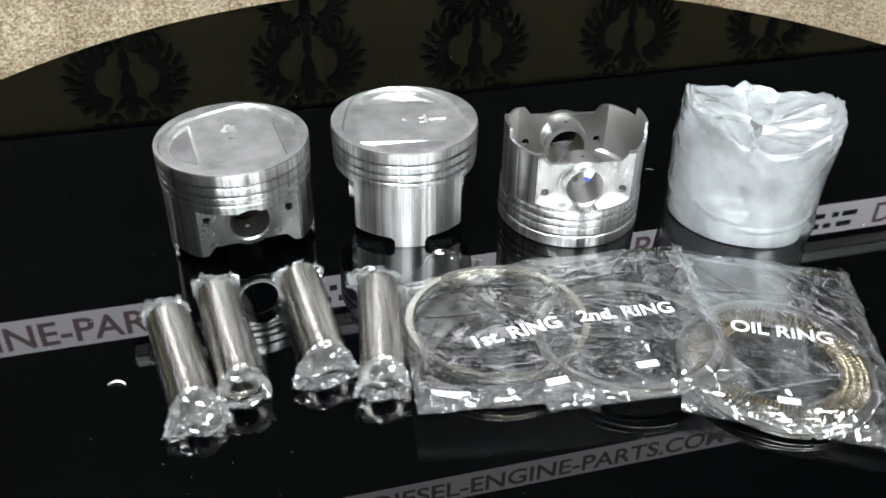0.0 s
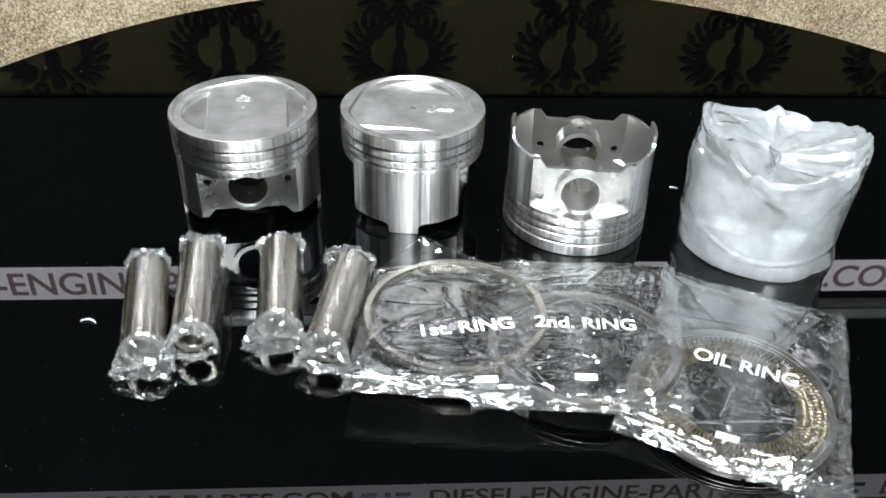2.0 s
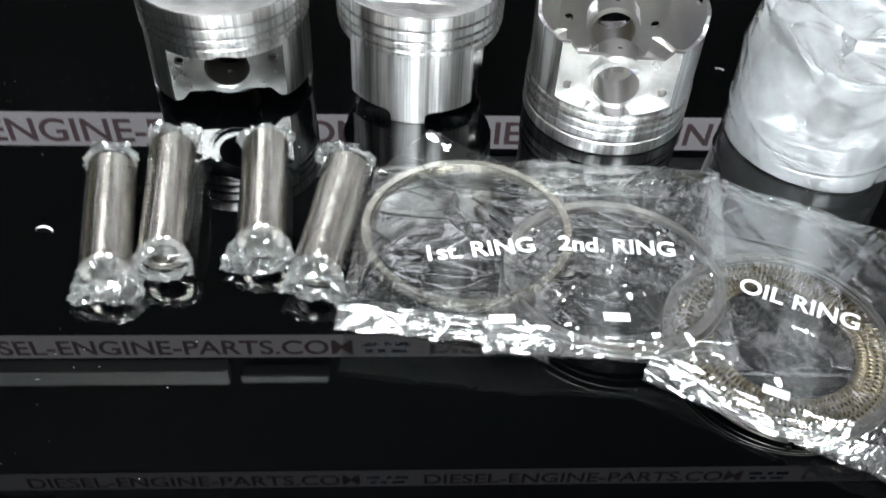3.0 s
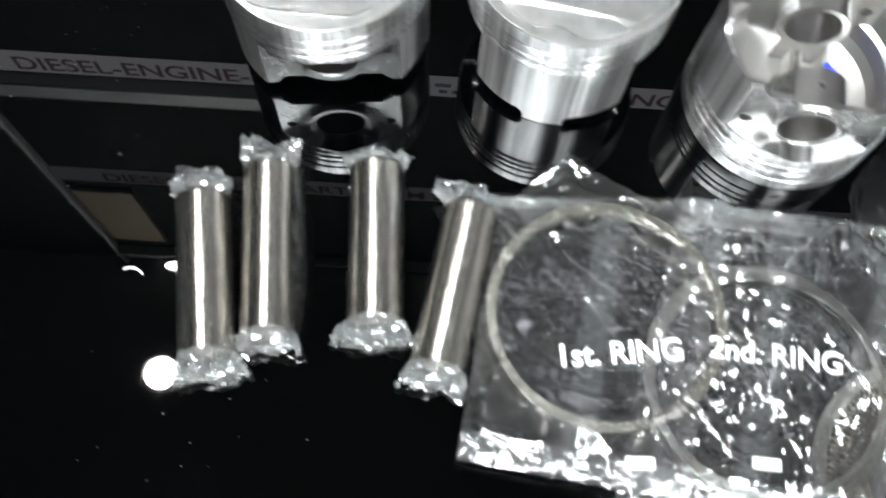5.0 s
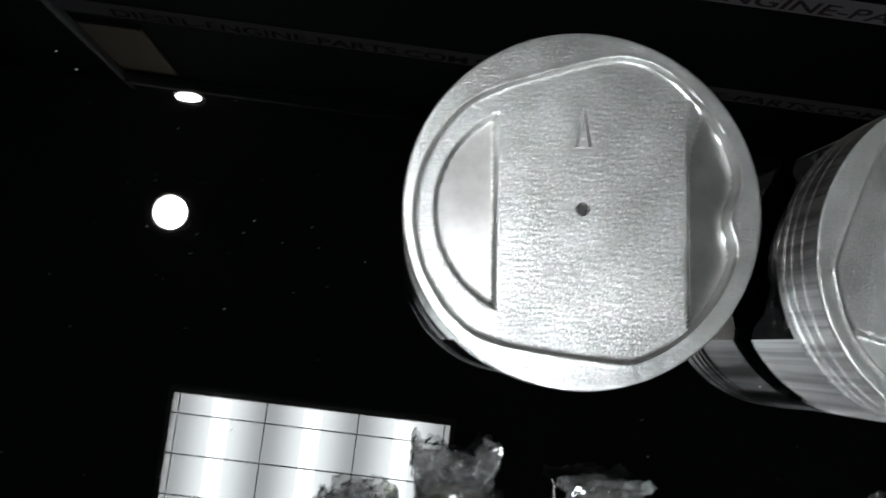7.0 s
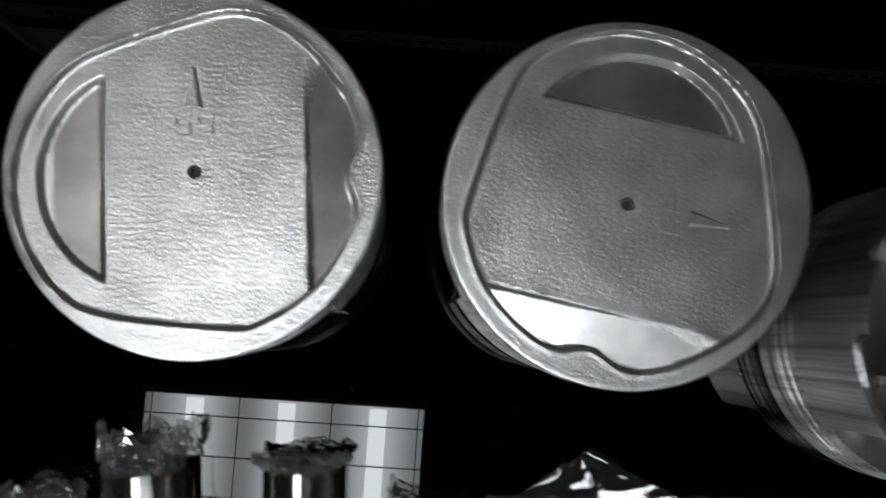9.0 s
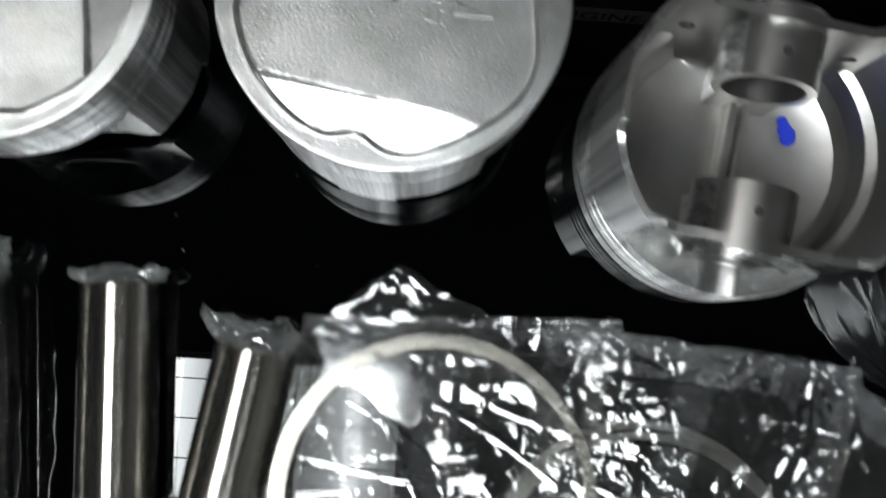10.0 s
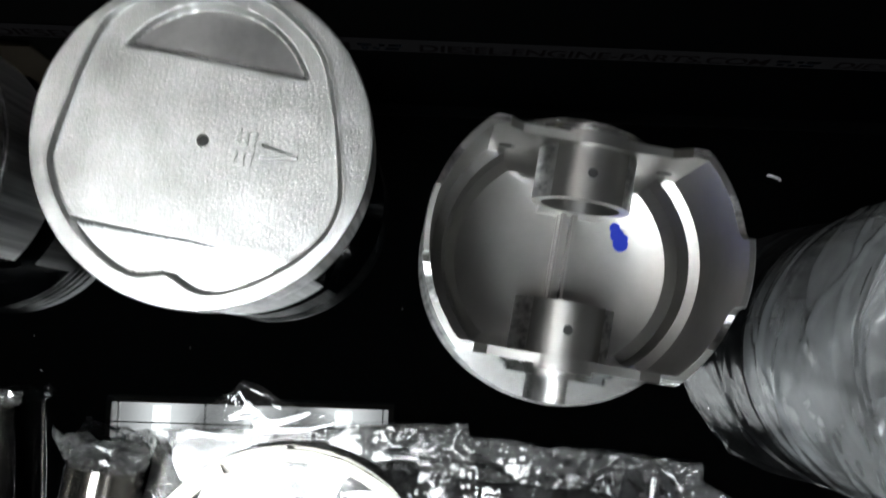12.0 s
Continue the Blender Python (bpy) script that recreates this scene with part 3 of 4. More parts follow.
def piston():
    e = thing("piston")
    body = piston_body()
    body.parent = e
    crown = part("crown", crown_mesh(), ALU_CROWN, e, "milled aluminium crown with shallow pockets", 35)
    crown.data.materials.append(ALU_TURNED)
    crown.data.materials.append(ALU_POCKET)
    for f in crown.data.polygons:
        if H - 0.0065 < f.center.z < H - 0.0017 and math.hypot(f.center.x, f.center.y) > 0.015 and f.normal.z > 0.9:
            f.material_index = 2
        if abs(f.normal.z) < 0.3 and math.hypot(f.center.x, f.center.y) > R - 0.0006:
            f.material_index = 1
    bm = bmesh.new()
    box(bm, -0.0030, 0.0030, -0.0155, 0.0155, 0.0500, 0.0542, bevel=0.0008)
    for x in (-0.0017, 0.0017):
        box(bm, x - 0.0009, x + 0.0009, -0.0155, 0.0155, 0.0450, 0.0515, bevel=0.0006)
    part("rib", bm, ALU_CAST, e)
    bm = bmesh.new()
    a = [bm.verts.new(p) for p in ((-0.0020, 0.0150, 0), (0.0020, 0.0150, 0), (0.0003, 0.0246, 0), (-0.0003, 0.0246, 0))]
    b = [bm.verts.new((v.co.x * 0.6, v.co.y * 0.97 + 0.0006, 0.0008)) for v in a]
    bm.faces.new(b)
    for i in range(4):
        bm.faces.new((a[i], a[(i + 1) % 4], b[(i + 1) % 4], b[i]))
    bmesh.ops.recalc_face_normals(bm, faces=bm.faces)
    part("arrow", bm, ALU_CROWN, e).matrix_local = pose(0, 0, H - 0.00115)
    for x in (-0.0026, 0.0026):
        bm = bmesh.new()
        for y0 in (0.0086, 0.0106, 0.0126):
            box(bm, x - 0.0020, x + 0.0020, y0, y0 + 0.0009, 0, 0.00065, bevel=0.0002)
        box(bm, x - 0.0019, x - 0.0012, 0.0106, 0.0135, 0, 0.00062)
        box(bm, x + 0.0012, x + 0.0019, 0.0086, 0.0115, 0, 0.0006)
        part("cast_mark", bm, ALU_CROWN, e).matrix_local = pose(0, 0, H - 0.00115)
    # near-black discs set inside the holes, painting the shade in their depth
    bm = bmesh.new()
    cyl(bm, 0.0013, 0.0, 0.0006, pose(0, 0, H - 0.0032), 20)
    part("centre_hole_shade", bm, HOLE_SHADE, e)
    for y in (-0.0215, 0.0215):
        bm = bmesh.new()
        cyl(bm, 0.00145, 0.0, 0.0010, pose(0, y, 0.0142), 16)
        part("oil_hole_shade", bm, HOLE_SHADE, e)
    return e


P1, P2, P3, P4 = (-0.1007, 0.0), (0.0, 0.0), (0.0993, -0.0235), (0.2055, -0.0485)
pist = piston()
pist.matrix_world = pose(*P1, 0, 0, 0, 6)
G = "bare pistons on the table"
tagged(pist, "bare aluminium piston standing crown up, pin bore showing", "piston", G)
p2 = tagged(copy_thing(pist, pose(*P2, 0, 0, 0, -99)), "bare aluminium piston standing crown up, smooth skirt showing", "piston", G)
p3 = tagged(copy_thing(pist, pose(*P3, H + 0.0002, 180, 0, -8)), "bare aluminium piston standing upside down, hollow inside showing", "piston", G)
bm = bmesh.new()
for x, y, r in ((0, 0, 0.0022), (0.0010, -0.0026, 0.0024), (-0.0008, 0.0024, 0.0016), (0.0022, -0.0008, 0.0012)):
    c = cyl(bm, r, 0, 0.0003 + 0.1 * r, pose(x, y, 0), 14)
mark = part("paint_mark", bm, BLUE, p3, "blue marker dab inside the hollow")
bpy.context.view_layer.update()
mark.matrix_world = pose(0.1172, -0.0145, 0.0126)
p4 = tagged(copy_thing(pist, pose(*P4, H + 0.0002, 180, 0, -20)), "aluminium piston standing upside down inside a cloudy bag", "piston", "wrapped piston")


# ---------------------------------------------------------------- piston bag
def folds(x, y, seed, count, width, amp, long=1.0):
    """Straight creases of film: many short ridges with random direction, at numpy points."""
    g = np.random.RandomState(seed)
    lo_x, hi_x, lo_y, hi_y = x.min(), x.max(), y.min(), y.max()
    h = np.zeros_like(x)
    for _ in range(count):
        a = g.uniform(0, np.pi)
        cx, cy = g.uniform(lo_x, hi_x), g.uniform(lo_y, hi_y)
        d = (x - cx) * np.sin(a) - (y - cy) * np.cos(a)
        d = d + 6.0 * g.uniform(-1, 1) * ((x - cx) * np.cos(a) + (y - cy) * np.sin(a)) ** 2
        u = (x - cx) * np.cos(a) + (y - cy) * np.sin(a)
        w = width * g.uniform(0.5, 1.8)
        ln = long * g.uniform(0.10, 0.42) * (hi_x - lo_x + hi_y - lo_y) * 0.5
        lean = g.uniform(0.25, 0.75)
        ridge_ = np.minimum(np.clip(1 + d / (w * lean), 0, 1), np.clip(1 - d / (w * (1 - lean)), 0, 1))
        h += amp * g.uniform(-0.6, 1.0) * ridge_ * np.clip(1.2 - np.abs(u) / ln, 0, 1)
    return h


def piston_bag():
    n, m = 200, 110
    s_, a = np.meshgrid(np.linspace(0, 1, m), np.linspace(0, 2 * np.pi, n, endpoint=False), indexing="ij")
    tall = 0.0662 + 0.0035 * np.cos(a - radians(130)) + 0.0032 * np.cos(2 * (a - radians(160))) + 0.0014 * np.cos(5 * a + 0.5) - 0.0060 * np.exp(-((a - radians(65)) / radians(38)) ** 2)
    side = s_ < 0.60
    u = np.where(side, s_ / 0.60, (s_ - 0.60) / 0.40)
    z = np.where(side, 0.0012 + u * tall, tall + 0.0012 + 0.002 * np.sin(np.clip(u * 3, 0, 1) * 3.14) - 0.010 * np.clip((u - 0.25) / 0.75, 0, 1) ** 0.8)
    r = np.where(side, 0.0446 + 0.0020 * u + 0.0010 * np.sin(3 * a + 1) * u, 0.0466 * np.cos(u * 1.5) ** 0.9 + 0.0010 * np.sin(3 * a + 1) * (1 - u))
    r = r - np.where(side, u ** 2, 1 - u) * 0.0028 * np.clip(np.cos(a - radians(165)), 0, 1) + np.where(side, u, 1 - u) * 0.0030 * np.clip(np.cos(a + radians(10)), 0, 1)
    px, py = a * 0.045, s_ * 0.17
    f = 0
    for k in (-0.2827, 0.0, 0.2827):
        f = f + folds(px + k, py, 31, 44, 0.012, 0.0026) + folds(px + k, py, 32, 40, 0.004, 0.0007, 1.6) + folds(px + k, py, 33, 12, 0.04, 0.005) + np.clip((s_ - 0.5) * 5, 0, 1) * folds(px + k, py, 34, 55, 0.009, 0.0024)
    grow = np.where(side, 0.13 + 0.30 * u ** 3, 0.6)
    hem = np.clip(1 - s_ / 0.10, 0, 1)
    r2 = r + f * grow * np.where(side, 1.0, 0.35 * (1 - u)) + hem * 0.0030 * np.abs(np.sin(a * 3.5 + 0.6)) * np.clip(np.sin(a + 2.2), 0, 1)
    r2 = np.where(side & (z < 0.066), np.maximum(r2, 0.0447), r2)
    z2 = np.maximum(z + np.where(side, 0.0, f * 0.9 * (1 - u)), 0.0008)
    e = thing("plastic_bag", pose(*P4, 0))
    tagged(e, "cloudy white polythene bag crumpled round a piston", "plastic bag")
    cut = int(m * 0.64)
    pts = [[(r2[i, j] * math.cos(a[i, j]), r2[i, j] * math.sin(a[i, j]), z2[i, j]) for j in range(n)] for i in range(m)]
    bm = bmesh.new()
    grid_mesh(bm, pts[:cut + 1], True)
    part("side_film", bm, CLOUDY, e, "", 45)
    bm = bmesh.new()
    vs = grid_mesh(bm, pts[cut:], True)
    bm.faces.new(vs[-1])
    part("folded_top", bm, CLOUDY, e, "crumpled folded mouth of the bag", 32)


piston_bag()


# ---------------------------------------------------------------- piston pins
def pin(name_at, far, near, bulge, seed, tips):
    fx, fy = far
    nx, ny = near
    ln = math.hypot(fx - nx, fy - ny)
    ang = math.degrees(math.atan2(fy - ny, fx - nx)) - 90
    r = 0.0107
    e = thing("piston_pin", pose(nx, ny, r + 0.0006, 0, 0, ang))
    tagged(e, name_at, "piston pin", "wrapped piston pins")
    bm = bmesh.new()
    lathe(bm, [(0.0062, 0.0004), (0.0068, 0), (r - 0.0008, 0), (r, 0.0008), (r, ln - 0.0008), (r - 0.0008, ln), (0.0068, ln), (0.0062, ln - 0.0004)], 96, True)
    bmesh.ops.transform(bm, matrix=pose(0, 0, 0, -90), verts=bm.verts)
    part("tube", bm, STEEL_PIN, e, "polished steel tube", 30)
    rng = random.Random(seed)
    off, n = rng.random() * 50, 80
    bm = bmesh.new()
    rows = []
    for k in range(30):
        s = k / 29
        y = s * ln
        row = []
        for i in range(n):
            a = 2 * math.pi * i / n
            rr = r + 0.0003 + 0.00012 * wob(math.cos(a) * 2 + off, math.sin(a) * 2, y * 60)
            rr += bulge * max(0, math.cos(a - radians(15))) ** 4 * (0.55 + 0.45 * math.sin(s * 3.1)) * (1 + 0.3 * wob(off, a * 2, y * 80))
            row.append((rr * math.cos(a), y, max(rr * math.sin(a), -r - 0.0003)))
        rows.append(row)
    grid_mesh(bm, rows, True)
    part("film_wrap", bm, WRAP, e, "tight clear film wrap", 60)
    for end in (0, 1):
        film_end(e, ln, r, end, seed * 10 + end, *(tips[end]))


def film_end(e, ln, r, end, seed, long, to_left, to_right, tall):
    """The crushed film past one end of a pin: a tube pressed flat, in small sharp facets."""
    rng = random.Random(seed)
    n, m = 44, 11
    rows = []
    for k in range(m):
        j = k / (m - 1)
        g = min(1.0, 1.6 * j)
        row = []
        for i in range(n):
            a = 2 * math.pi * i / n
            c, d = math.cos(a), math.sin(a)
            wide = (r + 0.0004) * (1 + (to_right if c > 0 else to_left) * j)
            high = (r + 0.0004) * (1 - (1 - tall) * g)
            low = -r - 0.0004 + high if not end else 0.35 * (r - high)
            out = long * j * (0.84 + 0.14 * math.sin(2 * a + seed) + 0.12 * math.sin(5 * a + seed * 2))
            q = 0.0016 * min(1.0, 4 * j)
            x = wide * c + rng.uniform(-q, q)
            z = low * g + high * d + rng.uniform(-q, q) * 1.2
            y = -out + rng.uniform(-q, q) * 0.8
            row.append((x, ln - y if end else y, max(z, -r - 0.0004)))
        rows.append(row)
    bm = bmesh.new()
    grid_mesh(bm, rows, True)
    part("film_end", bm, FRILL, e, "crumpled torn film end")


L = "polished steel piston pin wrapped in crinkled clear film"
pin(L, (-0.1455, -0.0910), (-0.1348, -0.1560), 0.0010, 1, ((0.0105, 0.50, 0.35, 0.40), (0.0110, 0.10, 0.00, 0.60)))
pin(L + ", loose", (-0.1195, -0.0765), (-0.1125, -0.1462), 0.0052, 2, ((0.0075, 0.05, 0.10, 0.75), (0.0130, 0.00, 0.15, 0.55)))
pin(L + ", twisted ends", (-0.0757, -0.0730), (-0.0714, -0.1388), 0.0008, 3, ((0.0095, 0.65, 0.40, 0.50), (0.0045, 0.25, 0.25, 0.60)))
pin(L + ", beside bags", (-0.0357, -0.0892), (-0.0463, -0.1557), 0.0024, 4, ((0.0095, 0.25, 0.20, 0.60), (0.0085, 0.50, 0.10, 0.65)))


# ---------------------------------------------------------------- ring bags
def ring_part(parent, name, c, z, r_out, width, height, material, tilt=0.0, spin=0.0, gap=0.0012):
    bm = bmesh.new()
    prof = [(r_out, 0), (r_out, height), (r_out - width, height), (r_out - width, 0)]
    n, half = 120, gap / r_out
    rows = []
    for i in range(n + 1):
        a = half + (2 * math.pi - 2 * half) * i / n
        rows.append([(r * math.cos(a), r * math.sin(a), h) for r, h in prof])
    vs = grid_mesh(bm, rows, True)
    bm.faces.new(vs[0])
    bm.faces.new(vs[-1][::-1])
    bmesh.ops.recalc_face_normals(bm, faces=bm.faces)
    o = part(name, bm, material, parent, "", 40)
    o.matrix_world = pose(*c, z, tilt) @ pose(0, 0, 0, 0, 0, spin)
    return o


def sheet(corners, lift, c, rr, seed, level, dent, busy, nu=150, nv=160):
    """Rows of points of one creased film layer between four corners; it drapes over a ring at c."""
    (ax, ay), (bx, by), (cx, cy), (dx, dy) = corners
    v, u = np.meshgrid(np.linspace(0, 1, nv + 1), np.linspace(0, 1, nu + 1), indexing="ij")
    x = (ax * (1 - u) + bx * u) * (1 - v) + (dx * (1 - u) + cx * u) * v
    y = (ay * (1 - u) + by * u) * (1 - v) + (dy * (1 - u) + cy * u) * v
    edge = np.minimum(np.minimum(u, 1 - u), np.minimum(v, 1 - v)) / 0.09
    e = np.clip(edge, 0, 1)
    dist = np.hypot(x - c[0], y - c[1])
    sd = int(seed * 10)
    h = folds(x, y, sd, int(13 * busy), 0.0085 / busy ** 0.5, 0.0020 / busy ** 0.5, 1.7) + folds(x, y, sd + 1, int(26 * busy), 0.0026, 0.00055, 2.2) + folds(x, y, sd + 2, 9, 0.030, 0.0034, 1.5)
    h += (1 - e) * folds(x, y, sd + 3, 120, 0.0028, 0.0011)
    over = np.exp(-((dist - rr) / 0.007) ** 2) * (0.0009 if level > 0 else 0)
    z = lift[0] * (1 - v) + lift[1] * v + level * e + over + h * dent
    z = np.maximum(z, 0.0006 if level <= 0 else 0.0012)
    x = x + (1 - e) * folds(x, y, sd + 4, 60, 0.006, 0.0012)
    y = y + (1 - e) * folds(x, y, sd + 5, 60, 0.006, 0.0014)
    return [[(x[j, i], y[j, i], z[j, i]) for i in range(nu + 1)] for j in range(nv + 1)]


def ring_bag(label, corners, lift, c, seed, dent=1.0, seam=(0.45, 0.55), busy=1.0):
    e = thing("ring_bag", pose(c[0], c[1], 0))
    tagged(e, label, "ring bag", "bags of piston rings")
    inv = pose(-c[0], -c[1], 0)
    for nm, level in (("front_film", 0.0045), ("back_film", -0.0022)):
        bm = bmesh.new()
        pts = sheet(corners, lift, c, 0.045, seed + (0 if level > 0 else 3.3), level, dent, busy)
        if level > 0:
            strip = bmesh.new()
            i0, i1 = int(seam[0] * 150), int(seam[1] * 150)
            grid_mesh(strip, [[(x, y, z + 0.0005) for x, y, z in row[i0:i1 + 1]] for row in pts[6:-10]])
            bmesh.ops.transform(strip, matrix=inv, verts=strip.verts)
            part("seam", strip, SEAM, e, "hazy welded seam of the bag", 38)
        grid_mesh(bm, pts)
        bmesh.ops.transform(bm, matrix=inv, verts=bm.verts)
        part(nm, bm, FILM, e, "", 38)
    for k, (p, q, t) in enumerate(((corners[3], corners[2], lift[1]), (corners[0], corners[1], lift[0]), (corners[1], corners[2], 0.004))):
        hem(e, inv, p, q, c, t, int(seed * 100) + k, 0.011 if k == 0 else 0.007)
    return e


def hem(parent, inv, p, q, c, t, seed, deep):
    """The pressed and crumpled seam along one edge of a bag."""
    p, q = np.array(p), np.array(q)
    ln = np.linalg.norm(q - p)
    along = (q - p) / ln
    inward = np.array((-along[1], along[0]))
    if (np.array(c) - p) @ inward < 0:
        inward = -inward
    v, u = np.meshgrid(np.linspace(0, 1, 28), np.linspace(0, 1, 180), indexing="ij")
    w = (v - 0.16) * deep
    g = folds(u * ln * 0.14, w, seed, 36, 0.0013, 0.0005, 1.3) + folds(u * ln * 0.6, w, seed + 1, 14, 0.008, 0.0011, 0.8)
    ragged = folds(u * ln, v * 0.02, seed + 2, 30, 0.008, 0.0024, 0.4) * (1 - v)
    x = p[0] + along[0] * u * ln + inward[0] * (w + ragged)
    y = p[1] + along[1] * u * ln + inward[1] * (w + ragged)
    z = np.maximum(t + 0.0008 + 0.0036 * v + g, 0.0009)
    bm = bmesh.new()
    grid_mesh(bm, [[(x[j, i], y[j, i], z[j, i]) for i in range(180)] for j in range(28)])
    bmesh.ops.transform(bm, matrix=inv, verts=bm.verts)
    part("hem", bm, HEM, parent, "crumpled heat-sealed film seam", 35)


def words(parent, text, a, b, z):
    t = lettering("lettering", text, 0.01, PRINT_WHITE, parent, 0.0002)
    xs = [v.co.x for v in t.data.vertices]
    k = math.hypot(b[0] - a[0], b[1] - a[1]) / (max(xs) - min(xs))
    t.data.transform(Matrix.Diagonal((k, k, 1, 1)))
    ang = math.degrees(math.atan2(b[1] - a[1], b[0] - a[0]))
    t.matrix_world = pose((a[0] + b[0]) / 2, (a[1] + b[1]) / 2, z, 0, 0, ang)
    tagged(t, "white printed ring name")


def tag_mark(parent, x, y, z, ang, w=0.0105, d=0.0042):
    bm = bmesh.new()
    box(bm, -w / 2, w / 2, -d / 2, d / 2, 0, 0.0002)
    o = part("white_tag", bm, PRINT_WHITE, parent, "small white paper tag")
    o.matrix_world = pose(x, y, z, 0, 0, ang)


bag1 = ring_bag("clear crinkled bag of pale first piston rings", ((-0.0230, -0.0800), (0.0735, -0.0745), (0.0480, -0.2000), (-0.0370, -0.1890)), (0.002, 0.015), (0.0196, -0.1297), 1.0, 1.1, (0.43, 0.56))
for i in range(4):
    ring_part(bag1, "ring", (0.0196 + 0.0006 * math.sin(i * 2), -0.1297 + 0.0006 * math.cos(i * 3)), 0.0068 + i * 0.0015, 0.0472, 0.0032, 0.0016, CREAM_RING, -3.0 + 0.3 * (i - 1), 40 + 25 * i)
bm = bmesh.new()
fa, fb, ft = Vector((-0.0225, -0.0860, 0.0040)), Vector((0.0400, -0.0800, 0.0055)), Vector((0.0040, -0.0630, 0.0125))
rows = []
for j in range(13):
    v = j / 12
    p, q = fa.lerp(ft, v * 0.9) , fb.lerp(ft, v)
    rows.append([p.lerp(q, i / 10) + Vector((0, 0.0016 * crease(i * 0.1, j * 0.1, 1, 3), 0.0012 * wob(i * 0.3, j * 0.3, 5))) for i in range(11)])
grid_mesh(bm, rows)
bmesh.ops.transform(bm, matrix=pose(-0.0196, 0.1297, 0), verts=bm.verts)
part("flap", bm, FILM, bag1, "stiff corner of film sticking out", 60)
words(bag1, "1st. RING", (0.0002, -0.1500), (0.0470, -0.1445), 0.0160)
tag_mark(bag1, 0.0300, -0.1885, 0.0195, 2)

bag2 = ring_bag("clear crinkled bag of steel second piston rings", ((0.0530, -0.0775), (0.1466, -0.0845), (0.1230, -0.2070), (0.0220, -0.1985)), (0.004, 0.012), (0.0830, -0.1530), 2.0, 1.2, (0.40, 0.52), 2.6)
for i in range(4):
    ring_part(bag2, "ring", (0.0830 + 0.0014 * math.sin(i * 2), -0.1530 + 0.0016 * math.cos(i * 3)), 0.0046 + i * 0.0015, 0.0472, 0.0022, 0.0013, STEEL_RING, -4.5 - 0.5 * i, 200 + 25 * i)
words(bag2, "2nd. RING", (0.0590, -0.1425), (0.1100, -0.1465), 0.0150)
tag_mark(bag2, 0.0772, -0.1860, 0.0175, -3)

bag3 = ring_bag("clear crinkled bag of oil rings with brassy coiled expanders", ((0.1430, -0.0890), (0.2280, -0.1310), (0.1780, -0.2600), (0.0860, -0.2080)), (0.004, 0.006), (0.1475, -0.1880), 3.0, 1.25, (0.44, 0.60), 1.8)
for i in range(6):
    ring_part(bag3, "ring", (0.1478 + 0.0016 * math.sin(i * 2), -0.1885 + 0.0018 * math.cos(i * 3)), 0.0014 + i * 0.0009, 0.0470, 0.0018, 0.0006, STEEL_RING, 0.6, 250 + 8 * i)
words(bag3, "OIL RING", (0.1363, -0.1625), (0.1815, -0.1848), 0.0105)
tag_mark(bag3, 0.1370, -0.2170, 0.0085, -25)


def expander(z, c, r, spin):
    """A ring of fine coiled spring strip."""
    bm = bmesh.new()
    turns, per, rad, wire = 104, 8, 0.0021, 0.00058
    n = turns * per
    rows = []
    for i in range(n):
        a = 2 * math.pi * i / n
        k = 2 * math.pi * i / per
        px = (r + rad * math.cos(k)) * math.cos(a)
        py = (r + rad * math.cos(k)) * math.sin(a)
        pz = rad * math.sin(k)
        out = Vector((math.cos(a) * math.cos(k), math.sin(a) * math.cos(k), math.sin(k)))
        along = Vector((-math.sin(a), math.cos(a), 0))
        p = Vector((px, py, pz))
        rows.append([p + out * wire + along * 0, p + along * wire, p - out * wire, p - along * wire])
    vs = grid_mesh(bm, rows + [rows[0]], True)
    o = part("expander", bm, BRASS, bag3, "brassy coiled spring ring", 60)
    o.matrix_world = pose(*c, z, 0, 0, spin)


for i in range(4):
    expander(0.0027 + 0.0010 * (i % 2), (0.1490 + 0.0004 * i, -0.1880), 0.0425 - 0.0036 * i, 17 * i)


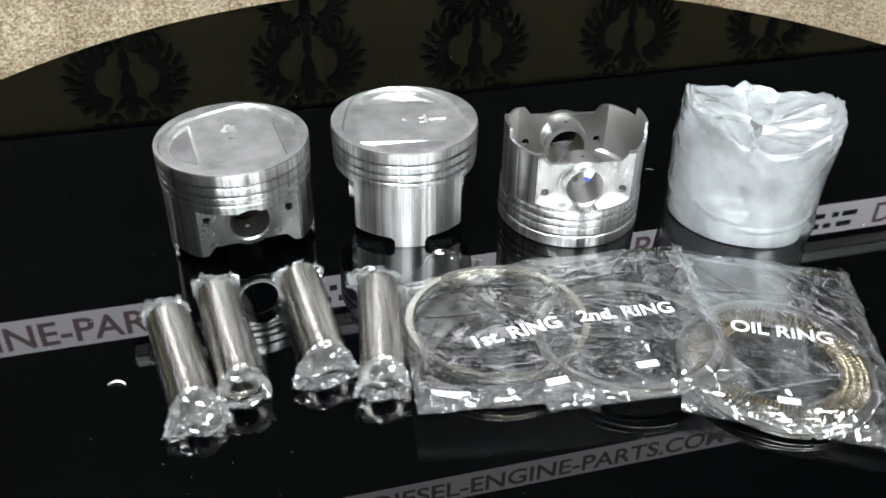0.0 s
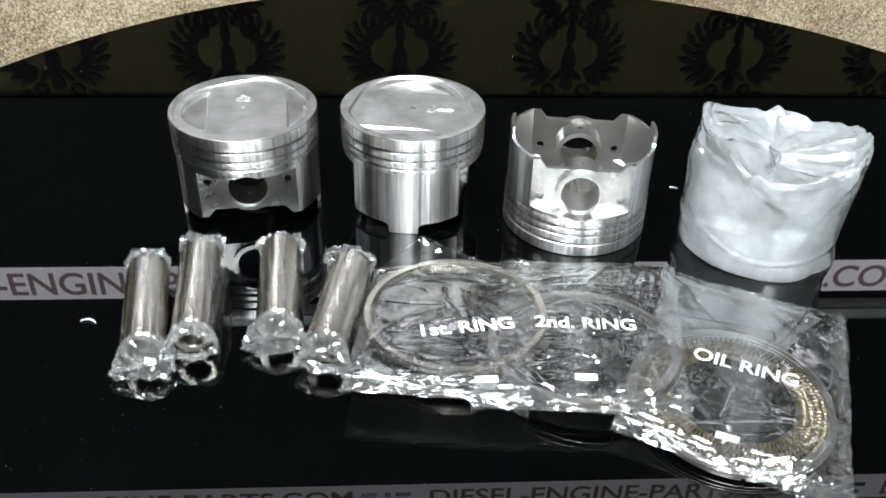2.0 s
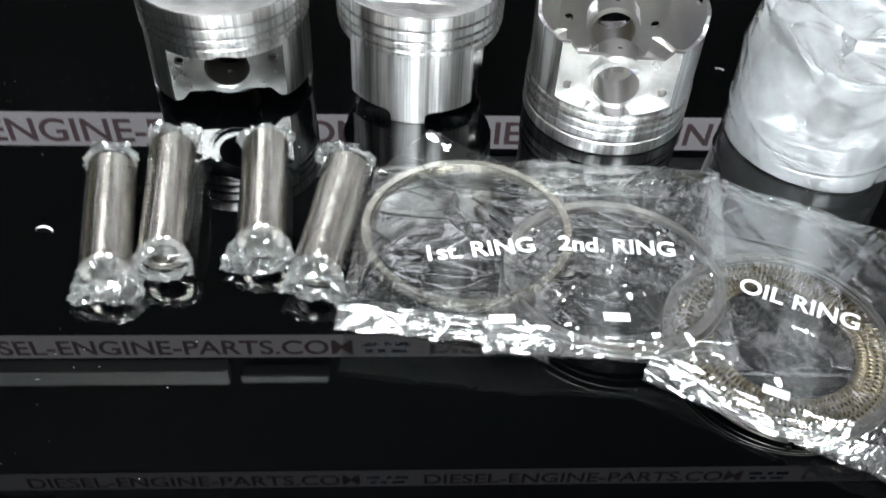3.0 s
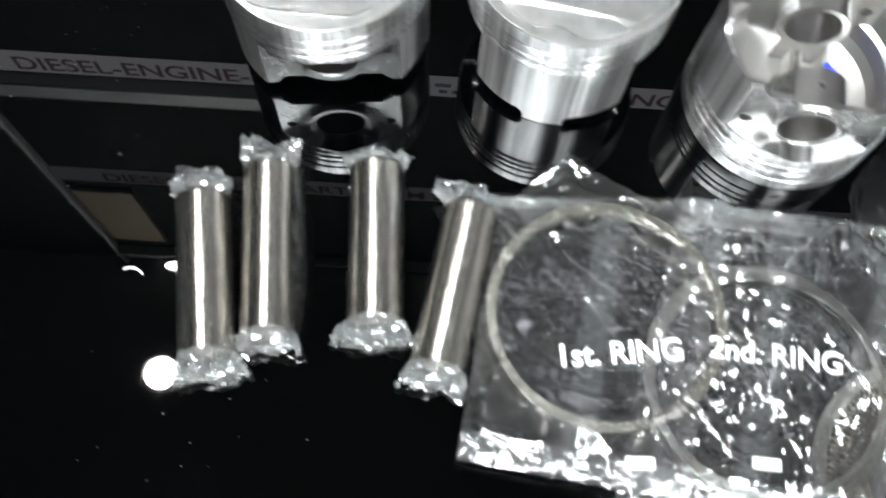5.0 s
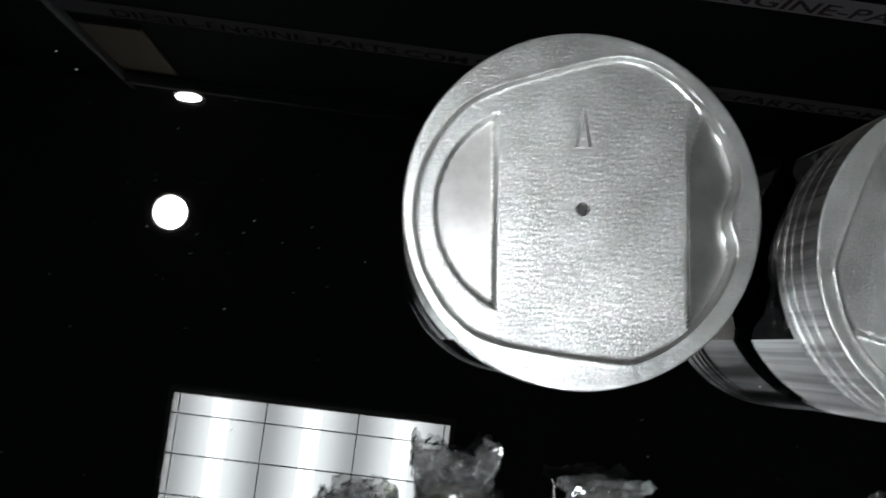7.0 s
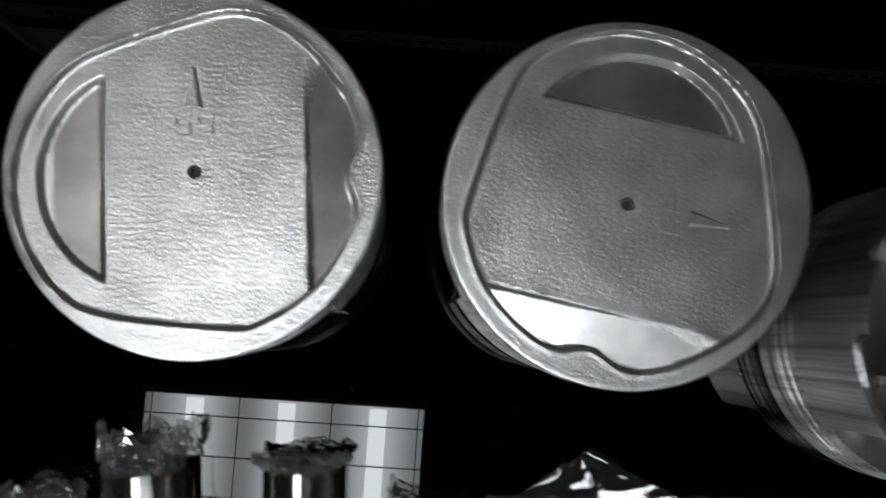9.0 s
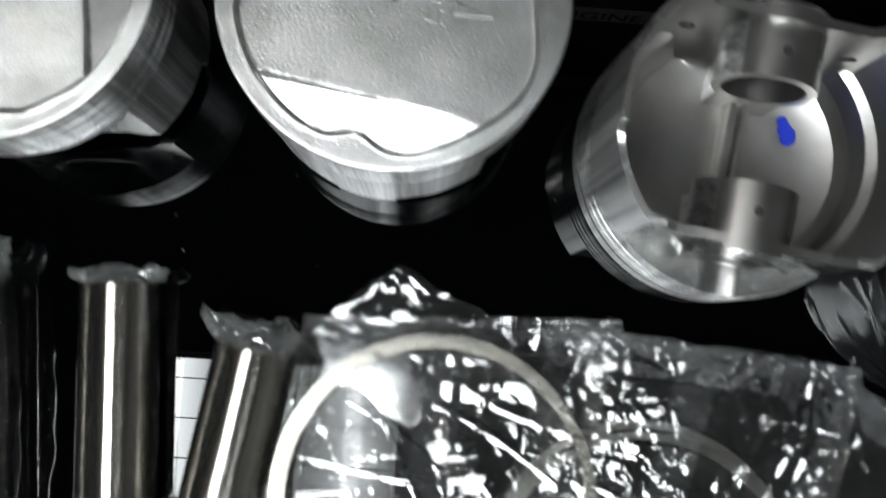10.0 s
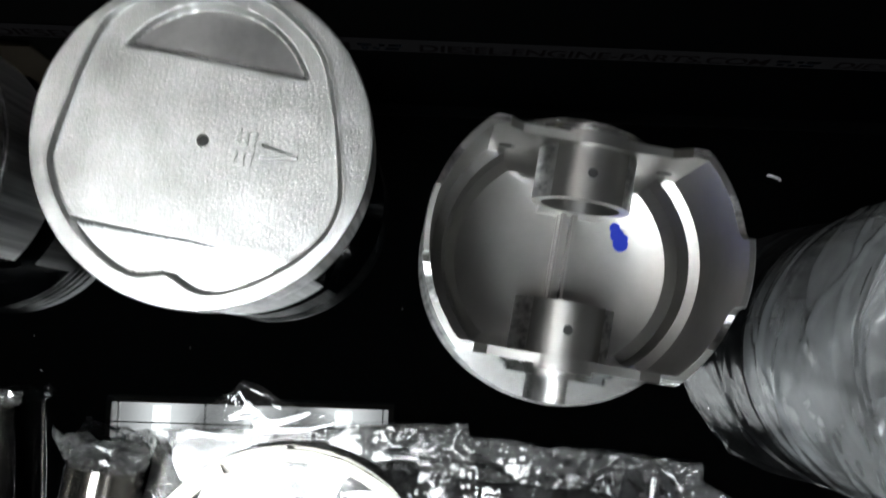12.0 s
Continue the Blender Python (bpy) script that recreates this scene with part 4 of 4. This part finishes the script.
# ---------------------------------------------------------------- scraps and dust
def scrap(x, y, ln, w, bend, ang, lift):
    bm = bmesh.new()
    rows = []
    for i in range(15):
        u = i / 14 - 0.5
        rows.append([(u * ln, bend * (1 - 4 * u * u) + v * w, 0.0004 + lift * (0.25 - u * u) * 4 + 0.0003 * v) for v in (-0.5, 0, 0.5)])
    grid_mesh(bm, rows)
    r = bmesh.ops.solidify(bm, geom=bm.faces[:], thickness=0.0002)
    ob = link_bm("plastic_scrap", bm, PRINT_WHITE, 40)
    ob.matrix_world = pose(x, y, 0.0002, 0, 0, ang)
    tagged(ob, "small curled white plastic scrap on the black glass", "plastic scrap", "scraps on the glass")


scrap(-0.1718, -0.1212, 0.0085, 0.0012, 0.0016, -12, 0.0006)
scrap(0.1712, 0.0080, 0.0050, 0.0007, 0.0003, -20, 0.0003)
bm = bmesh.new()
rng = random.Random(7)
for i in range(110):
    x, y = rng.uniform(-0.3, 0.3), rng.uniform(-0.33, 0.22)
    s = rng.uniform(0.00006, 0.00020)
    bmesh.ops.create_icosphere(bm, subdivisions=1, radius=s, matrix=Matrix.Translation((x, y, s)) @ pose(0, 0, 0, 0, 0, rng.uniform(0, 180)) @ Matrix.Diagonal((1.8, 1, 1, 1)))
for i in range(16):
    x, y = rng.gauss(-0.150, 0.016), rng.gauss(-0.196, 0.022)
    s = rng.uniform(0.00006, 0.00016)
    bmesh.ops.create_icosphere(bm, subdivisions=1, radius=s, matrix=Matrix.Translation((x, y, s * 0.5)) @ pose(0, 0, 0, 0, 0, rng.uniform(0, 180)) @ Matrix.Diagonal((2.4, 1, 0.5, 1)))
for i in range(36):
    x, y = rng.gauss(-0.205, 0.022), rng.gauss(-0.012, 0.020)
    s = rng.uniform(0.00004, 0.00012)
    bmesh.ops.create_icosphere(bm, subdivisions=1, radius=s, matrix=Matrix.Translation((x, y, s * 0.3)) @ pose(0, 0, 0, 0, 0, rng.uniform(0, 180)) @ Matrix.Diagonal((2.6, 1, 0.3, 1)))
tagged(link_bm("dust", bm, PRINT_WHITE), "scattered pale dust specks on the glass", "dust", kind="stuff")
